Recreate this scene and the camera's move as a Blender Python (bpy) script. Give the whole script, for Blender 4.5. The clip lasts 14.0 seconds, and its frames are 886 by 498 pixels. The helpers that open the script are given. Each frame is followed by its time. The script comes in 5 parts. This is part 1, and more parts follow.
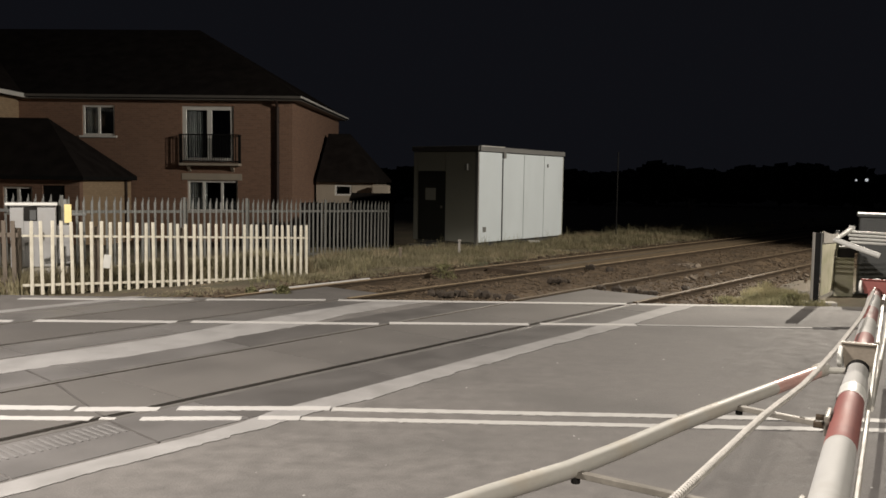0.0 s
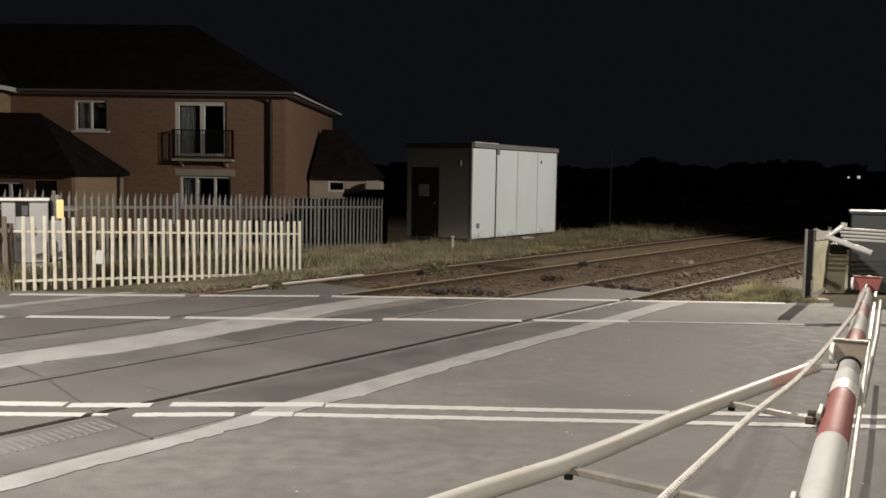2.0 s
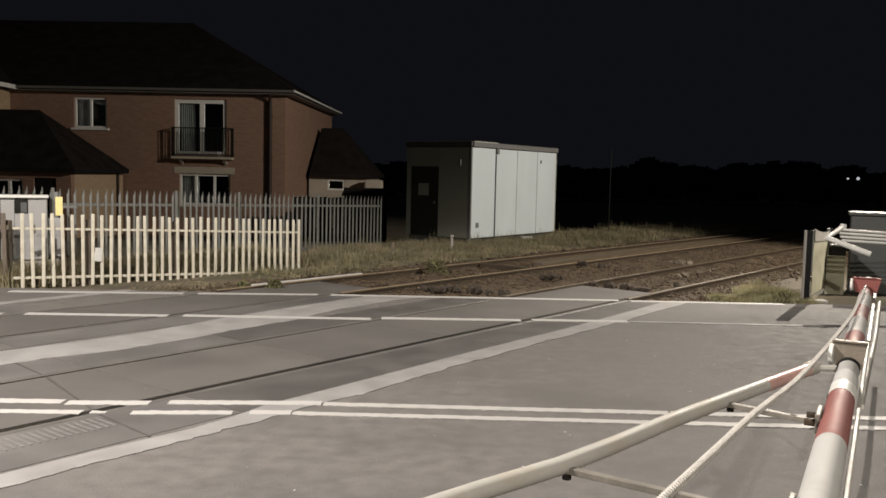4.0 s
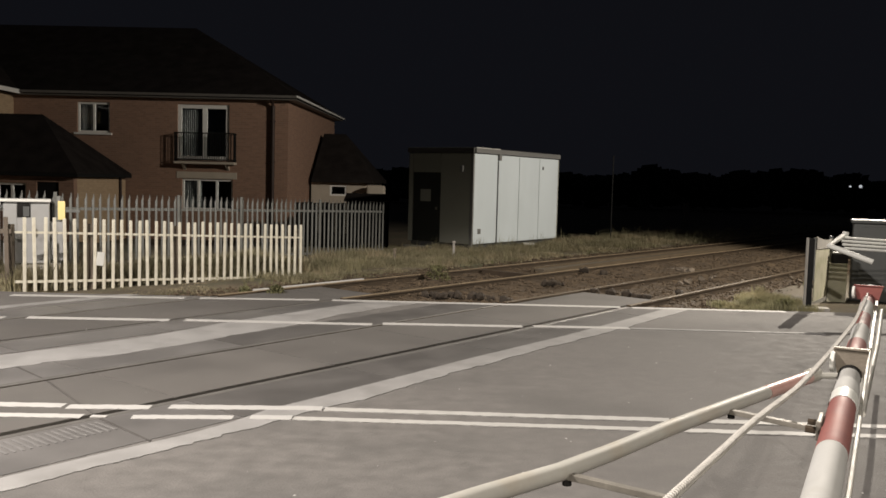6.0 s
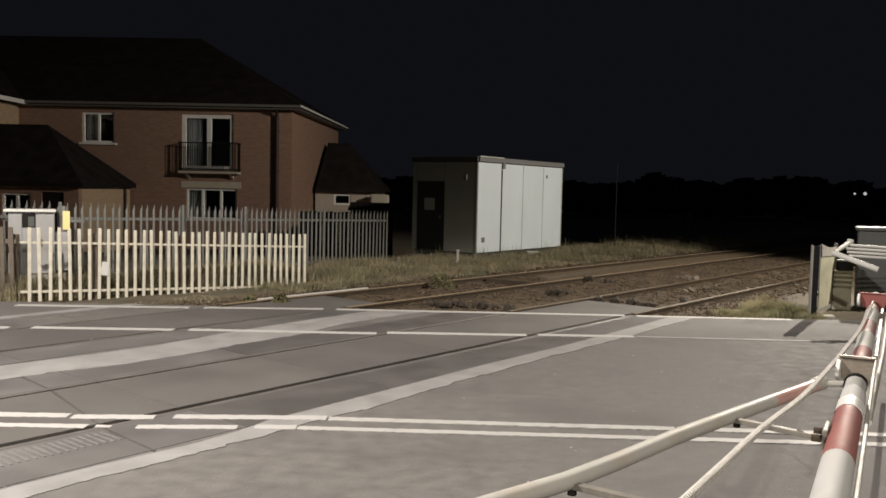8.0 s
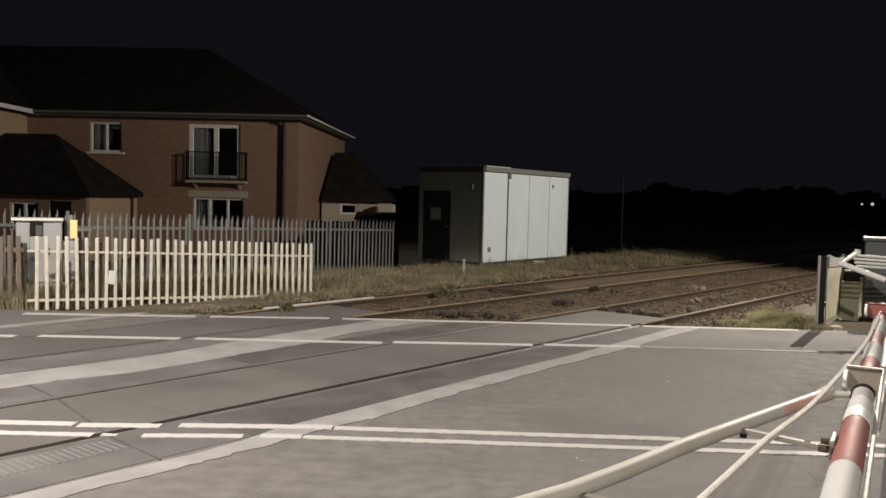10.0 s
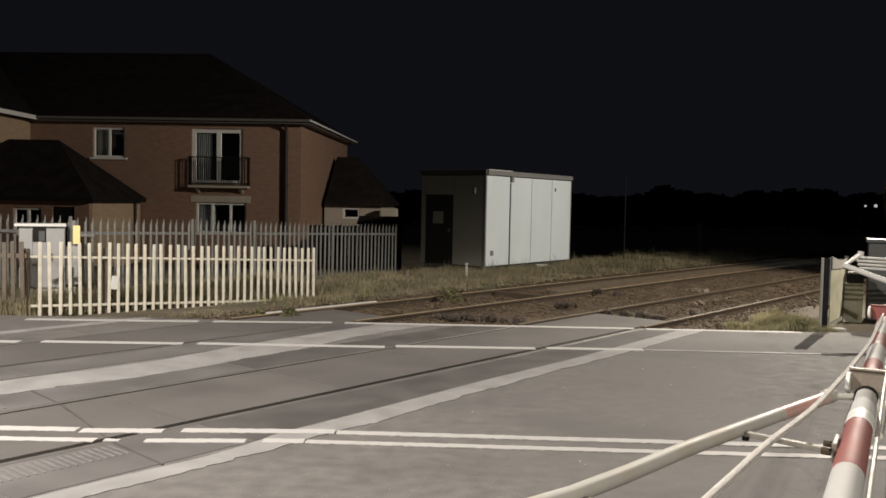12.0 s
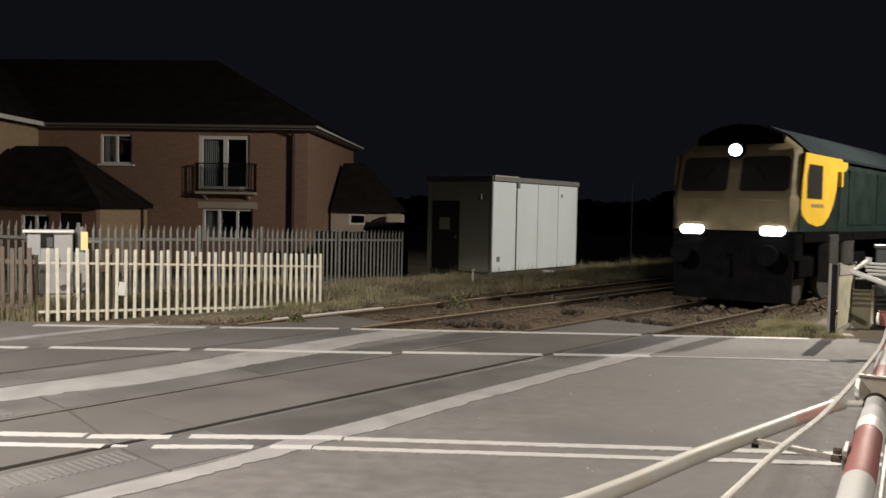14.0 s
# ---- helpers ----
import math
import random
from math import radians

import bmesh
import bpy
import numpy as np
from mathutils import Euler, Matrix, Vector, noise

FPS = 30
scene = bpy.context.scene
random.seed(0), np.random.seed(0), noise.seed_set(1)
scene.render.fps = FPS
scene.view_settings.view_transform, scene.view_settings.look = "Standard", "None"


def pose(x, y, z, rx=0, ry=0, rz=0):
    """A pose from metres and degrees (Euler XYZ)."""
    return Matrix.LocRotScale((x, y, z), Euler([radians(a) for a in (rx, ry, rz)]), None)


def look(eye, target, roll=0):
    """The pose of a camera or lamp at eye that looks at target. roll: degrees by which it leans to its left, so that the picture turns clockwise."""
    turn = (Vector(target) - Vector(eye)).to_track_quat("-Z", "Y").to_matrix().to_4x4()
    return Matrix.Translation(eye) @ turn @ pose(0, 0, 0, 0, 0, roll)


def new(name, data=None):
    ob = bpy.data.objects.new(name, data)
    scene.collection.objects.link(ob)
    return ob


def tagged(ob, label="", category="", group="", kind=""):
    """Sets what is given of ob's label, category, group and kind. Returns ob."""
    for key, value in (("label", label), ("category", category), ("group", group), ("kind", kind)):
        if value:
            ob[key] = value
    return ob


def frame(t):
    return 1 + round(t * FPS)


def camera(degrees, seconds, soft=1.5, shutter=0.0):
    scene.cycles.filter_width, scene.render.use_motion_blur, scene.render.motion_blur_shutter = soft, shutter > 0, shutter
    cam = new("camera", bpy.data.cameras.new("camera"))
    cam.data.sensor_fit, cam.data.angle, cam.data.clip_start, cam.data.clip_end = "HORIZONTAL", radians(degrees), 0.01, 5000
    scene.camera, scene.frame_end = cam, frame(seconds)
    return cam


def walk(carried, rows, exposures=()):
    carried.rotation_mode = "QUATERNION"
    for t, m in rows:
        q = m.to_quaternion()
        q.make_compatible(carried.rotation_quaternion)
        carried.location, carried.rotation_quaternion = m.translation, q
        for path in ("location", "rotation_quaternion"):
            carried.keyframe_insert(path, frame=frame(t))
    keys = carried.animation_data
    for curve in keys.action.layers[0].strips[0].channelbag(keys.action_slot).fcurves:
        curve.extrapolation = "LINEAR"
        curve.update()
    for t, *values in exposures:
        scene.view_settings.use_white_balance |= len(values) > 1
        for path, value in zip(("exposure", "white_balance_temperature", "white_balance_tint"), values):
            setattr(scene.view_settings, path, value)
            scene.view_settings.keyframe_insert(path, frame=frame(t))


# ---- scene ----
cam = camera(54.0, 14.0, soft=1.6, shutter=0.4)
EYE = 1.82
# seconds, small sway of the eye, turn to the left, tilt down, lean
SWAY = [
    (0, 0, 0, 0, 0, 4.473, 0.800), (0.5, 0.003, 0.002, 0, -0.163, 4.583, 0.814), (1, 0.001, -0.001, 0.001, -0.319, 4.649, 0.832),
    (1.5, -0.004, -0.002, 0.002, -0.374, 4.705, 0.850), (2, -0.001, 0, 0, -0.440, 4.713, 0.932), (2.5, 0.001, 0.006, -0.003, -0.525, 4.815, 1.001),
    (3, 0, 0.007, -0.001, -0.520, 4.850, 1.076), (5.5, -0.001, 0.007, -0.003, -0.418, 4.464, 1.447), (6, 0.002, 0.006, -0.004, -0.362, 4.368, 1.490),
    (6.5, 0.004, 0.004, -0.003, -0.340, 4.295, 1.409), (7, 0.005, 0.005, -0.004, -0.320, 4.250, 1.303), (7.5, 0.005, 0.006, -0.003, -0.283, 4.152, 1.289),
    (8, 0.002, 0.006, -0.002, -0.081, 3.807, 1.289), (10.5, 0.003, 0, -0.004, 0.399, 3.071, 1.334), (11, 0.008, -0.001, -0.003, 0.448, 2.965, 1.223),
    (11.5, 0.009, 0, -0.003, 0.450, 2.965, 1.163), (12, 0.012, 0.006, -0.005, 0.539, 2.930, 1.106), (12.5, 0.012, 0.008, -0.006, 0.623, 2.905, 1.080),
    (13, 0.010, 0.006, -0.005, 0.688, 2.850, 1.048), (13.5, 0.008, 0.008, -0.005, 0.792, 2.757, 1.015), (14, 0.003, 0.002, -0.002, 0.944, 2.548, 1.075),
]
walk(cam, [(t, pose(x, y, EYE + z, 90 - tilt, 0, turn) @ pose(0, 0, 0, 0, 0, lean)) for t, x, y, z, turn, tilt, lean in SWAY], exposures=[(0, 0.0), (14, 0.0)])

# ---- night sky, street lamps and an added fill ----
world = bpy.data.worlds.new("night")
scene.world = world
world.use_nodes = True
world.node_tree.nodes["Background"].inputs[0].default_value = (0.70, 0.74, 1.0, 1)
world.node_tree.nodes["Background"].inputs[1].default_value = 0.0066


def street_light(name, place, watts, color, size, aim, cone, blend):
    data = bpy.data.lights.new(name, "SPOT")
    data.energy, data.color, data.shadow_soft_size = watts, color, size
    data.spot_size, data.spot_blend = radians(cone), blend
    ob = new(name, data)
    ob.matrix_world = look(place, aim)
    return ob


LAMP_A = (16.5, 15.5, 9.0)
LAMP_B = (-7.5, 3.5, 8.0)
# unseen lamp behind the camera, added to fill the near boom and road
FILL_C = (1.5, -5.5, 7.5)
LAMP_D = (14.9, 29.0, 9.9)
street_light("lamp_light", LAMP_A, 12500, (1.0, 0.90, 0.77), 0.3, (-3.0, 24.0, 0.0), 80, 0.4)
street_light("lamp_light", LAMP_D, 20500, (1.0, 0.90, 0.77), 0.08, (4.0, 8.0, 0.0), 35, 0.75)
street_light("lamp_light", LAMP_B, 9900, (1.0, 0.915, 0.84), 0.15, (-6.6, 3.6, 0), 138, 0.12)
street_light("lamp_light", FILL_C, 4100, (1.0, 0.91, 0.80), 0.15, (1.6, -4.5, 0), 147, 0.15)

# ---- the plan: tracks run at an angle to the road ----
TH = radians(38.83)
N = Vector((math.cos(TH), -math.sin(TH), 0))
D = Vector((math.sin(TH), math.cos(TH), 0))
TRACK = Matrix(((N.x, D.x, 0, 0), (N.y, D.y, 0, 0), (0, 0, 1, 0), (0, 0, 0, 1)))
NEAR, FAR = -6.68, -10.08
HALF = 0.735
ROAD_FAR = 13.12


def tp(off, along, z=0.0):
    return N * off + D * along + Vector((0, 0, z))


# ---- materials ----
def mat(name, color, rough=0.6, metal=0.0, vary=0.25, scale=6.0, fine=60.0, bump=0.2, depth=0.01, stain=None, stain_scale=1.2, stain_amount=0.5, piece=0.0, spec=0.5, stretch=(1, 1, 1)):
    m = bpy.data.materials.new(name)
    m.use_nodes = True
    nt = m.node_tree
    p = nt.nodes["Principled BSDF"]
    p.inputs["Metallic"].default_value = metal
    p.inputs["Specular IOR Level"].default_value = spec
    tc = nt.nodes.new("ShaderNodeTexCoord")
    mp = nt.nodes.new("ShaderNodeMapping")
    mp.inputs["Scale"].default_value = stretch
    nt.links.new(tc.outputs["Object"], mp.inputs[0])

    def noise_at(s, detail=4):
        n = nt.nodes.new("ShaderNodeTexNoise")
        n.inputs["Scale"].default_value, n.inputs["Detail"].default_value = s, detail
        nt.links.new(mp.outputs[0], n.inputs["Vector"])
        return n.outputs["Fac"]

    def mixed(kind, fac, a, b):
        x = nt.nodes.new("ShaderNodeMix")
        x.data_type, x.blend_type = "RGBA", kind
        for sock, v in ((x.inputs[0], fac), (x.inputs[6], a), (x.inputs[7], b)):
            if isinstance(v, bpy.types.NodeSocket):
                nt.links.new(v, sock)
            else:
                sock.default_value = v
        return x.outputs[2]

    def ramp(fac, lo, hi, a=0.0, b=1.0):
        r = nt.nodes.new("ShaderNodeMapRange")
        r.inputs[1].default_value, r.inputs[2].default_value, r.inputs[3].default_value, r.inputs[4].default_value = lo, hi, a, b
        nt.links.new(fac, r.inputs[0])
        return r.outputs[0]

    c = (*color, 1)
    lo = (*[v * (1 - vary) for v in color], 1)
    hi = (*[min(1, v * (1 + vary)) for v in color], 1)
    big, small = noise_at(scale), noise_at(fine, 3)
    col = mixed("MIX", ramp(big, 0.3, 0.7), lo, hi)
    col = mixed("MIX", ramp(small, 0.35, 0.65, 0, 0.45), col, lo)
    if stain:
        col = mixed("MIX", ramp(noise_at(stain_scale, 6), 0.48, 0.66, 0, stain_amount), col, (*stain, 1))
    if piece:
        info = nt.nodes.new("ShaderNodeObjectInfo")
        col = mixed("MULTIPLY", 1.0, col, mixed("MIX", info.outputs["Random"], (1 - piece,) * 3 + (1,), (1, 1, 1, 1)))
    nt.links.new(col, p.inputs["Base Color"])
    nt.links.new(ramp(big, 0.3, 0.7, max(0.03, rough - 0.08), min(1, rough + 0.08)), p.inputs["Roughness"])
    if bump:
        b = nt.nodes.new("ShaderNodeBump")
        b.inputs["Strength"].default_value, b.inputs["Distance"].default_value = bump, depth
        nt.links.new(small, b.inputs["Height"])
        nt.links.new(b.outputs[0], p.inputs["Normal"])
    return m


def brick_mat(name, a, b, mortar):
    m = mat(name, a, 0.85)
    nt = m.node_tree
    p = nt.nodes["Principled BSDF"]
    tc = nt.nodes.new("ShaderNodeTexCoord")
    sep, comb, add = nt.nodes.new("ShaderNodeSeparateXYZ"), nt.nodes.new("ShaderNodeCombineXYZ"), nt.nodes.new("ShaderNodeMath")
    nt.links.new(tc.outputs["Object"], sep.inputs[0])
    nt.links.new(sep.outputs[0], add.inputs[0])
    nt.links.new(sep.outputs[1], add.inputs[1])
    nt.links.new(add.outputs[0], comb.inputs[0])
    nt.links.new(sep.outputs[2], comb.inputs[1])
    br = nt.nodes.new("ShaderNodeTexBrick")
    nt.links.new(comb.outputs[0], br.inputs["Vector"])
    br.inputs["Color1"].default_value, br.inputs["Color2"].default_value, br.inputs["Mortar"].default_value = (*a, 1), (*b, 1), (*mortar, 1)
    br.inputs["Scale"].default_value, br.inputs["Mortar Size"].default_value = 1.0, 0.006
    br.inputs["Brick Width"].default_value, br.inputs["Row Height"].default_value = 0.225, 0.075
    old = p.inputs["Base Color"].links[0].from_socket
    x = nt.nodes.new("ShaderNodeMix")
    x.data_type, x.blend_type = "RGBA", "MIX"
    x.inputs[0].default_value = 0.7
    nt.links.new(old, x.inputs[6])
    nt.links.new(br.outputs["Color"], x.inputs[7])
    nt.links.new(x.outputs[2], p.inputs["Base Color"])
    return m


def glow_mat(name, color, strength):
    m = bpy.data.materials.new(name)
    m.use_nodes = True
    p = m.node_tree.nodes["Principled BSDF"]
    p.inputs["Base Color"].default_value = (0.8, 0.8, 0.8, 1)
    p.inputs["Emission Color"].default_value = (*color, 1)
    p.inputs["Emission Strength"].default_value = strength
    return m


def glass_mat(name, tint=(0.9, 0.95, 0.95)):
    m = bpy.data.materials.new(name)
    m.use_nodes = True
    p = m.node_tree.nodes["Principled BSDF"]
    p.inputs["Base Color"].default_value = (*tint, 1)
    p.inputs["Transmission Weight"].default_value = 1.0
    p.inputs["Roughness"].default_value = 0.02
    p.inputs["IOR"].default_value = 1.45
    return m


ASPHALT = mat("asphalt", (0.128, 0.120, 0.113), 0.82, vary=0.20, scale=8.0, fine=75, bump=0.6, depth=0.008, stain=(0.080, 0.076, 0.072), stain_scale=0.8, stain_amount=0.6, stretch=(0.8, 1, 1))
DECK = mat("asphalt_deck", (0.100, 0.093, 0.086), 0.8, vary=0.14, scale=1.0, fine=120, bump=0.3, depth=0.005, stain=(0.065, 0.061, 0.058), stain_scale=0.8, piece=0.08)
PANEL = mat("rubber_panel", (0.140, 0.134, 0.130), 0.40, vary=0.18, scale=1.5, fine=90, bump=0.2, depth=0.004, stain=(0.085, 0.082, 0.081), stain_scale=0.8, piece=0.08)
# darker tone for the crossing panels farther along the track
DARKPANEL = mat("dark_crossing_panel", (0.088, 0.083, 0.079), 0.6, vary=0.16, scale=2.0, fine=90, bump=0.3, depth=0.004, stain=(0.058, 0.055, 0.052), stain_scale=1.4, piece=0.06)
# rib rubber lightened: the sheen on the ribs is put into the colour
RIB = mat("lit_rubber_rib", (0.175, 0.17, 0.166), 0.4, vary=0.15, scale=8.0, fine=90, bump=0.15, depth=0.002)
TAR = mat("tar_joint", (0.075, 0.070, 0.066), 0.6, vary=0.2, scale=5.0, fine=70, bump=0.2, depth=0.003)
PAINT = mat("road_paint", (0.255, 0.249, 0.243), 0.7, vary=0.12, scale=3.0, fine=70, bump=0.15, depth=0.003, stain=(0.18, 0.175, 0.169), stain_scale=2.5, stain_amount=0.6)
PAINT_LINE = mat("line_paint", (0.42, 0.41, 0.39), 0.65, vary=0.10, scale=4.0, fine=70, bump=0.12, depth=0.003, stain=(0.27, 0.262, 0.25), stain_scale=4.0, stain_amount=0.5)
PAINT_BRIGHT = mat("fresh_road_paint", (0.425, 0.416, 0.402), 0.65, vary=0.08, scale=4.0, fine=70, bump=0.12, depth=0.003, stain=(0.33, 0.32, 0.30), stain_scale=4.0, stain_amount=0.5)
BALLAST = mat("ballast", (0.080, 0.055, 0.031), 0.95, vary=0.4, scale=5.0, fine=45, bump=0.9, depth=0.03, stain=(0.044, 0.030, 0.017), stain_scale=1.1, stain_amount=0.7)
STONE = mat("ballast_stone", (0.086, 0.061, 0.037), 0.9, vary=0.4, scale=9.0, fine=60, bump=0.3)
EARTH = mat("earth", (0.098, 0.079, 0.051), 0.95, vary=0.35, scale=1.2, fine=25, bump=0.7, depth=0.03, stain=(0.05, 0.06, 0.028), stain_scale=0.7, stain_amount=0.7)
GRASS = mat("grass", (0.27, 0.245, 0.155), 0.7, vary=0.45, scale=1.3, fine=14, bump=0, stain=(0.41, 0.345, 0.235), stain_scale=0.9, stain_amount=0.8, spec=0.3)
GRASS_PALE = mat("pale_dry_grass", (0.27, 0.255, 0.15), 0.7, vary=0.4, scale=1.6, fine=14, bump=0, stain=(0.34, 0.29, 0.17), stain_scale=1.4, stain_amount=0.7, spec=0.3)
WEED = mat("weed_leaf", (0.20, 0.195, 0.10), 0.6, vary=0.45, scale=8, fine=30, bump=0, spec=0.3)
RUST = mat("rusty_steel", (0.060, 0.042, 0.026), 0.75, metal=0.35, vary=0.3, scale=5, fine=60, bump=0.3)
RAILTOP = mat("rail_head_steel", (0.135, 0.128, 0.120), 0.55, spec=0.4, metal=0.2, vary=0.2, scale=3, fine=60, bump=0.05)
CLOD = mat("dark_clod", (0.040, 0.030, 0.021), 0.95, vary=0.35, scale=12, fine=60, bump=0.5)
RAILDARK = mat("dark_rail_head", (0.105, 0.080, 0.052), 0.7, spec=0.3, metal=0.1, vary=0.2, scale=3, fine=60, bump=0.1)
# rail heads of the second track, lighter than those of the near one
RAILTAN = mat("pale_rusty_rail_head", (0.23, 0.178, 0.115), 0.7, spec=0.3, metal=0.1, vary=0.2, scale=3, fine=60, bump=0.1)
TIMBER = mat("sleeper_timber", (0.075, 0.058, 0.043), 0.9, vary=0.35, scale=6, fine=70, bump=0.5, piece=0.35)
DIRT = mat("groove_dirt", (0.018, 0.016, 0.014), 0.9, vary=0.3)
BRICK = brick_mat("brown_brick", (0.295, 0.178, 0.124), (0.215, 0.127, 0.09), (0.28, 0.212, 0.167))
# brick of the lit side walls: lamp brightness put into a paler colour
BRICK_LIT = brick_mat("lit_brick", (0.46, 0.34, 0.22), (0.38, 0.27, 0.17), (0.30, 0.25, 0.18))
ROOF = mat("roof_tile", (0.024, 0.021, 0.020), 0.85, vary=0.3, scale=2, fine=30, bump=0.5, depth=0.02)
UPVC = mat("white_upvc", (0.78, 0.78, 0.75), 0.35, vary=0.05, scale=3, fine=40, bump=0.03)
GUTTER = mat("grey_fascia", (0.13, 0.122, 0.112), 0.5, vary=0.1, scale=3, fine=40, bump=0.05)
RENDER = mat("cream_render", (0.45, 0.40, 0.33), 0.9, vary=0.1, scale=2, fine=60, bump=0.3)
BLACK = mat("black_paint", (0.018, 0.018, 0.018), 0.5, vary=0.2)
PIPE = mat("brown_downpipe", (0.03, 0.016, 0.012), 0.6, vary=0.2)
DARKROOM = mat("dim_interior", (0.10, 0.095, 0.09), 0.9, vary=0.2)
CURTAIN = mat("net_curtain", (0.13, 0.135, 0.135), 0.9, vary=0.2, scale=5, fine=50)
GLASS = glass_mat("window_glass")
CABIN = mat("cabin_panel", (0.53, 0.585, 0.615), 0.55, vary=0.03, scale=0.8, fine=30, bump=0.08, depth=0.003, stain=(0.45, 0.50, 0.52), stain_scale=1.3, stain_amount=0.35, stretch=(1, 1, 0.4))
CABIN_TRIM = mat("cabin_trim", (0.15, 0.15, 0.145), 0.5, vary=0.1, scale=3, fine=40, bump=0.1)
# grey of the cabin ends, lowered further to carry their unlit look
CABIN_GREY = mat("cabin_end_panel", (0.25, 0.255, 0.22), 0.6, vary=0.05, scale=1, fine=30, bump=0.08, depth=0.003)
CABIN_DOOR = mat("dark_green_door", (0.012, 0.014, 0.012), 0.45, vary=0.15, scale=2)
SEAM = mat("dark_seam", (0.06, 0.06, 0.058), 0.7, vary=0.2)
WHITEWOOD = mat("white_fence_paint", (0.57, 0.54, 0.45), 0.6, vary=0.08, scale=5, fine=60, bump=0.2, depth=0.003, stain=(0.42, 0.38, 0.29), stain_scale=6, stain_amount=0.5, piece=0.10)
# fence paint darkened to brown for the parts that stand unlit
SHADEDWOOD = mat("shaded_fence_paint", (0.13, 0.105, 0.08), 0.8, vary=0.2, scale=5, fine=60, bump=0.3, piece=0.15)
GALV = mat("galvanised_steel", (0.165, 0.168, 0.158), 0.55, metal=0.4, vary=0.15, scale=6, fine=70, bump=0.1, piece=0.15)
CASE = mat("grey_case_paint", (0.27, 0.27, 0.265), 0.5, vary=0.08, scale=3, fine=50, bump=0.08, stain=(0.21, 0.20, 0.185), stain_scale=3)
LIDWHITE = mat("white_lid", (0.55, 0.55, 0.52), 0.45, vary=0.06)
YELLOW_SIGN = mat("yellow_plate", (0.72, 0.60, 0.27), 0.5, vary=0.06)
BOOMWHITE = mat("white_boom_paint", (0.345, 0.342, 0.33), 0.74, spec=0.3, vary=0.06, scale=4, fine=50, bump=0.06, depth=0.003, stain=(0.27, 0.26, 0.23), stain_scale=7, stain_amount=0.35)
BOOMRED = mat("red_boom_film", (0.19, 0.062, 0.055), 0.66, spec=0.35, vary=0.12, scale=6, fine=60, bump=0.08, depth=0.003, stain=(0.22, 0.075, 0.06), stain_scale=8)
# red lamp flare on the bracing pipe, painted as a pinkish tint
REDFLARE = mat("red_flare_tint", (0.42, 0.25, 0.22), 0.4, vary=0.15, scale=6, fine=60, bump=0.06, stain=(0.40, 0.34, 0.30), stain_scale=9, stain_amount=0.6)
CREAMPIPE = mat("cream_pipe_paint", (0.345, 0.335, 0.305), 0.55, vary=0.08, scale=5, fine=60, bump=0.06, depth=0.003, stain=(0.31, 0.27, 0.21), stain_scale=9, stain_amount=0.45)
STEELDULL = mat("dull_steel", (0.17, 0.157, 0.135), 0.5, metal=0.3, vary=0.2, scale=9, fine=80, bump=0.12)
ROPE = mat("wire_rope", (0.31, 0.295, 0.27), 0.55, metal=0.2, vary=0.2, scale=30, fine=150, bump=0.2)
BRACKET = mat("bracket_plate", (0.22, 0.19, 0.155), 0.5, metal=0.2, vary=0.2, scale=9, fine=80, bump=0.15)
RUBBER = mat("black_rubber", (0.02, 0.019, 0.018), 0.7, vary=0.2)
RUBBLE = mat("broken_concrete", (0.15, 0.122, 0.092), 0.9, vary=0.3, scale=8, fine=60, bump=0.4)
BOARD = mat("dirty_board", (0.10, 0.08, 0.055), 0.9, vary=0.25, scale=3, fine=60, bump=0.3)
MACHINE = mat("dark_grey_machine_paint", (0.058, 0.061, 0.060), 0.55, vary=0.12, scale=4, fine=50, bump=0.1)
GREENSHEET = mat("olive_sheet", (0.40, 0.38, 0.29), 0.55, vary=0.12, scale=3, fine=50, bump=0.1, stain=(0.22, 0.24, 0.12), stain_scale=4)
CONCRETE = mat("concrete", (0.30, 0.285, 0.26), 0.9, vary=0.15, scale=4, fine=60, bump=0.4)


def let_light_through(m, share):
    nt = m.node_tree
    p, out = nt.nodes["Principled BSDF"], nt.nodes["Material Output"]
    t, mix = nt.nodes.new("ShaderNodeBsdfTranslucent"), nt.nodes.new("ShaderNodeMixShader")
    nt.links.new(p.inputs["Base Color"].links[0].from_socket, t.inputs[0])
    mix.inputs[0].default_value = share
    nt.links.new(p.outputs[0], mix.inputs[1])
    nt.links.new(t.outputs[0], mix.inputs[2])
    nt.links.new(mix.outputs[0], out.inputs[0])


def matte(m):
    """Bare dull coating: no sheen at all."""
    nt = m.node_tree
    p, out, d = nt.nodes["Principled BSDF"], nt.nodes["Material Output"], nt.nodes.new("ShaderNodeBsdfDiffuse")
    nt.links.new(p.inputs["Base Color"].links[0].from_socket, d.inputs["Color"])
    nt.links.new(d.outputs[0], out.inputs[0])


for m in (ROOF, BLACK, RUBBER):
    matte(m)
let_light_through(GRASS, 0.45)
let_light_through(WEED, 0.4)
let_light_through(GRASS_PALE, 0.45)


# ---- mesh helpers ----
def finish(bm, name, material, smooth=False):
    me = bpy.data.meshes.new(name)
    bmesh.ops.recalc_face_normals(bm, faces=bm.faces)
    bm.to_mesh(me)
    bm.free()
    for m in material if isinstance(material, (list, tuple)) else [material]:
        me.materials.append(m)
    if smooth:
        for f in me.polygons:
            f.use_smooth = True
        me.set_sharp_from_angle(angle=radians(40))
    return me


def part(name, bm, material, parent=None, label="", smooth=False):
    ob = new(name, finish(bm, name, material, smooth))
    if parent is not None:
        ob.parent = parent
    return tagged(ob, label) if label else ob


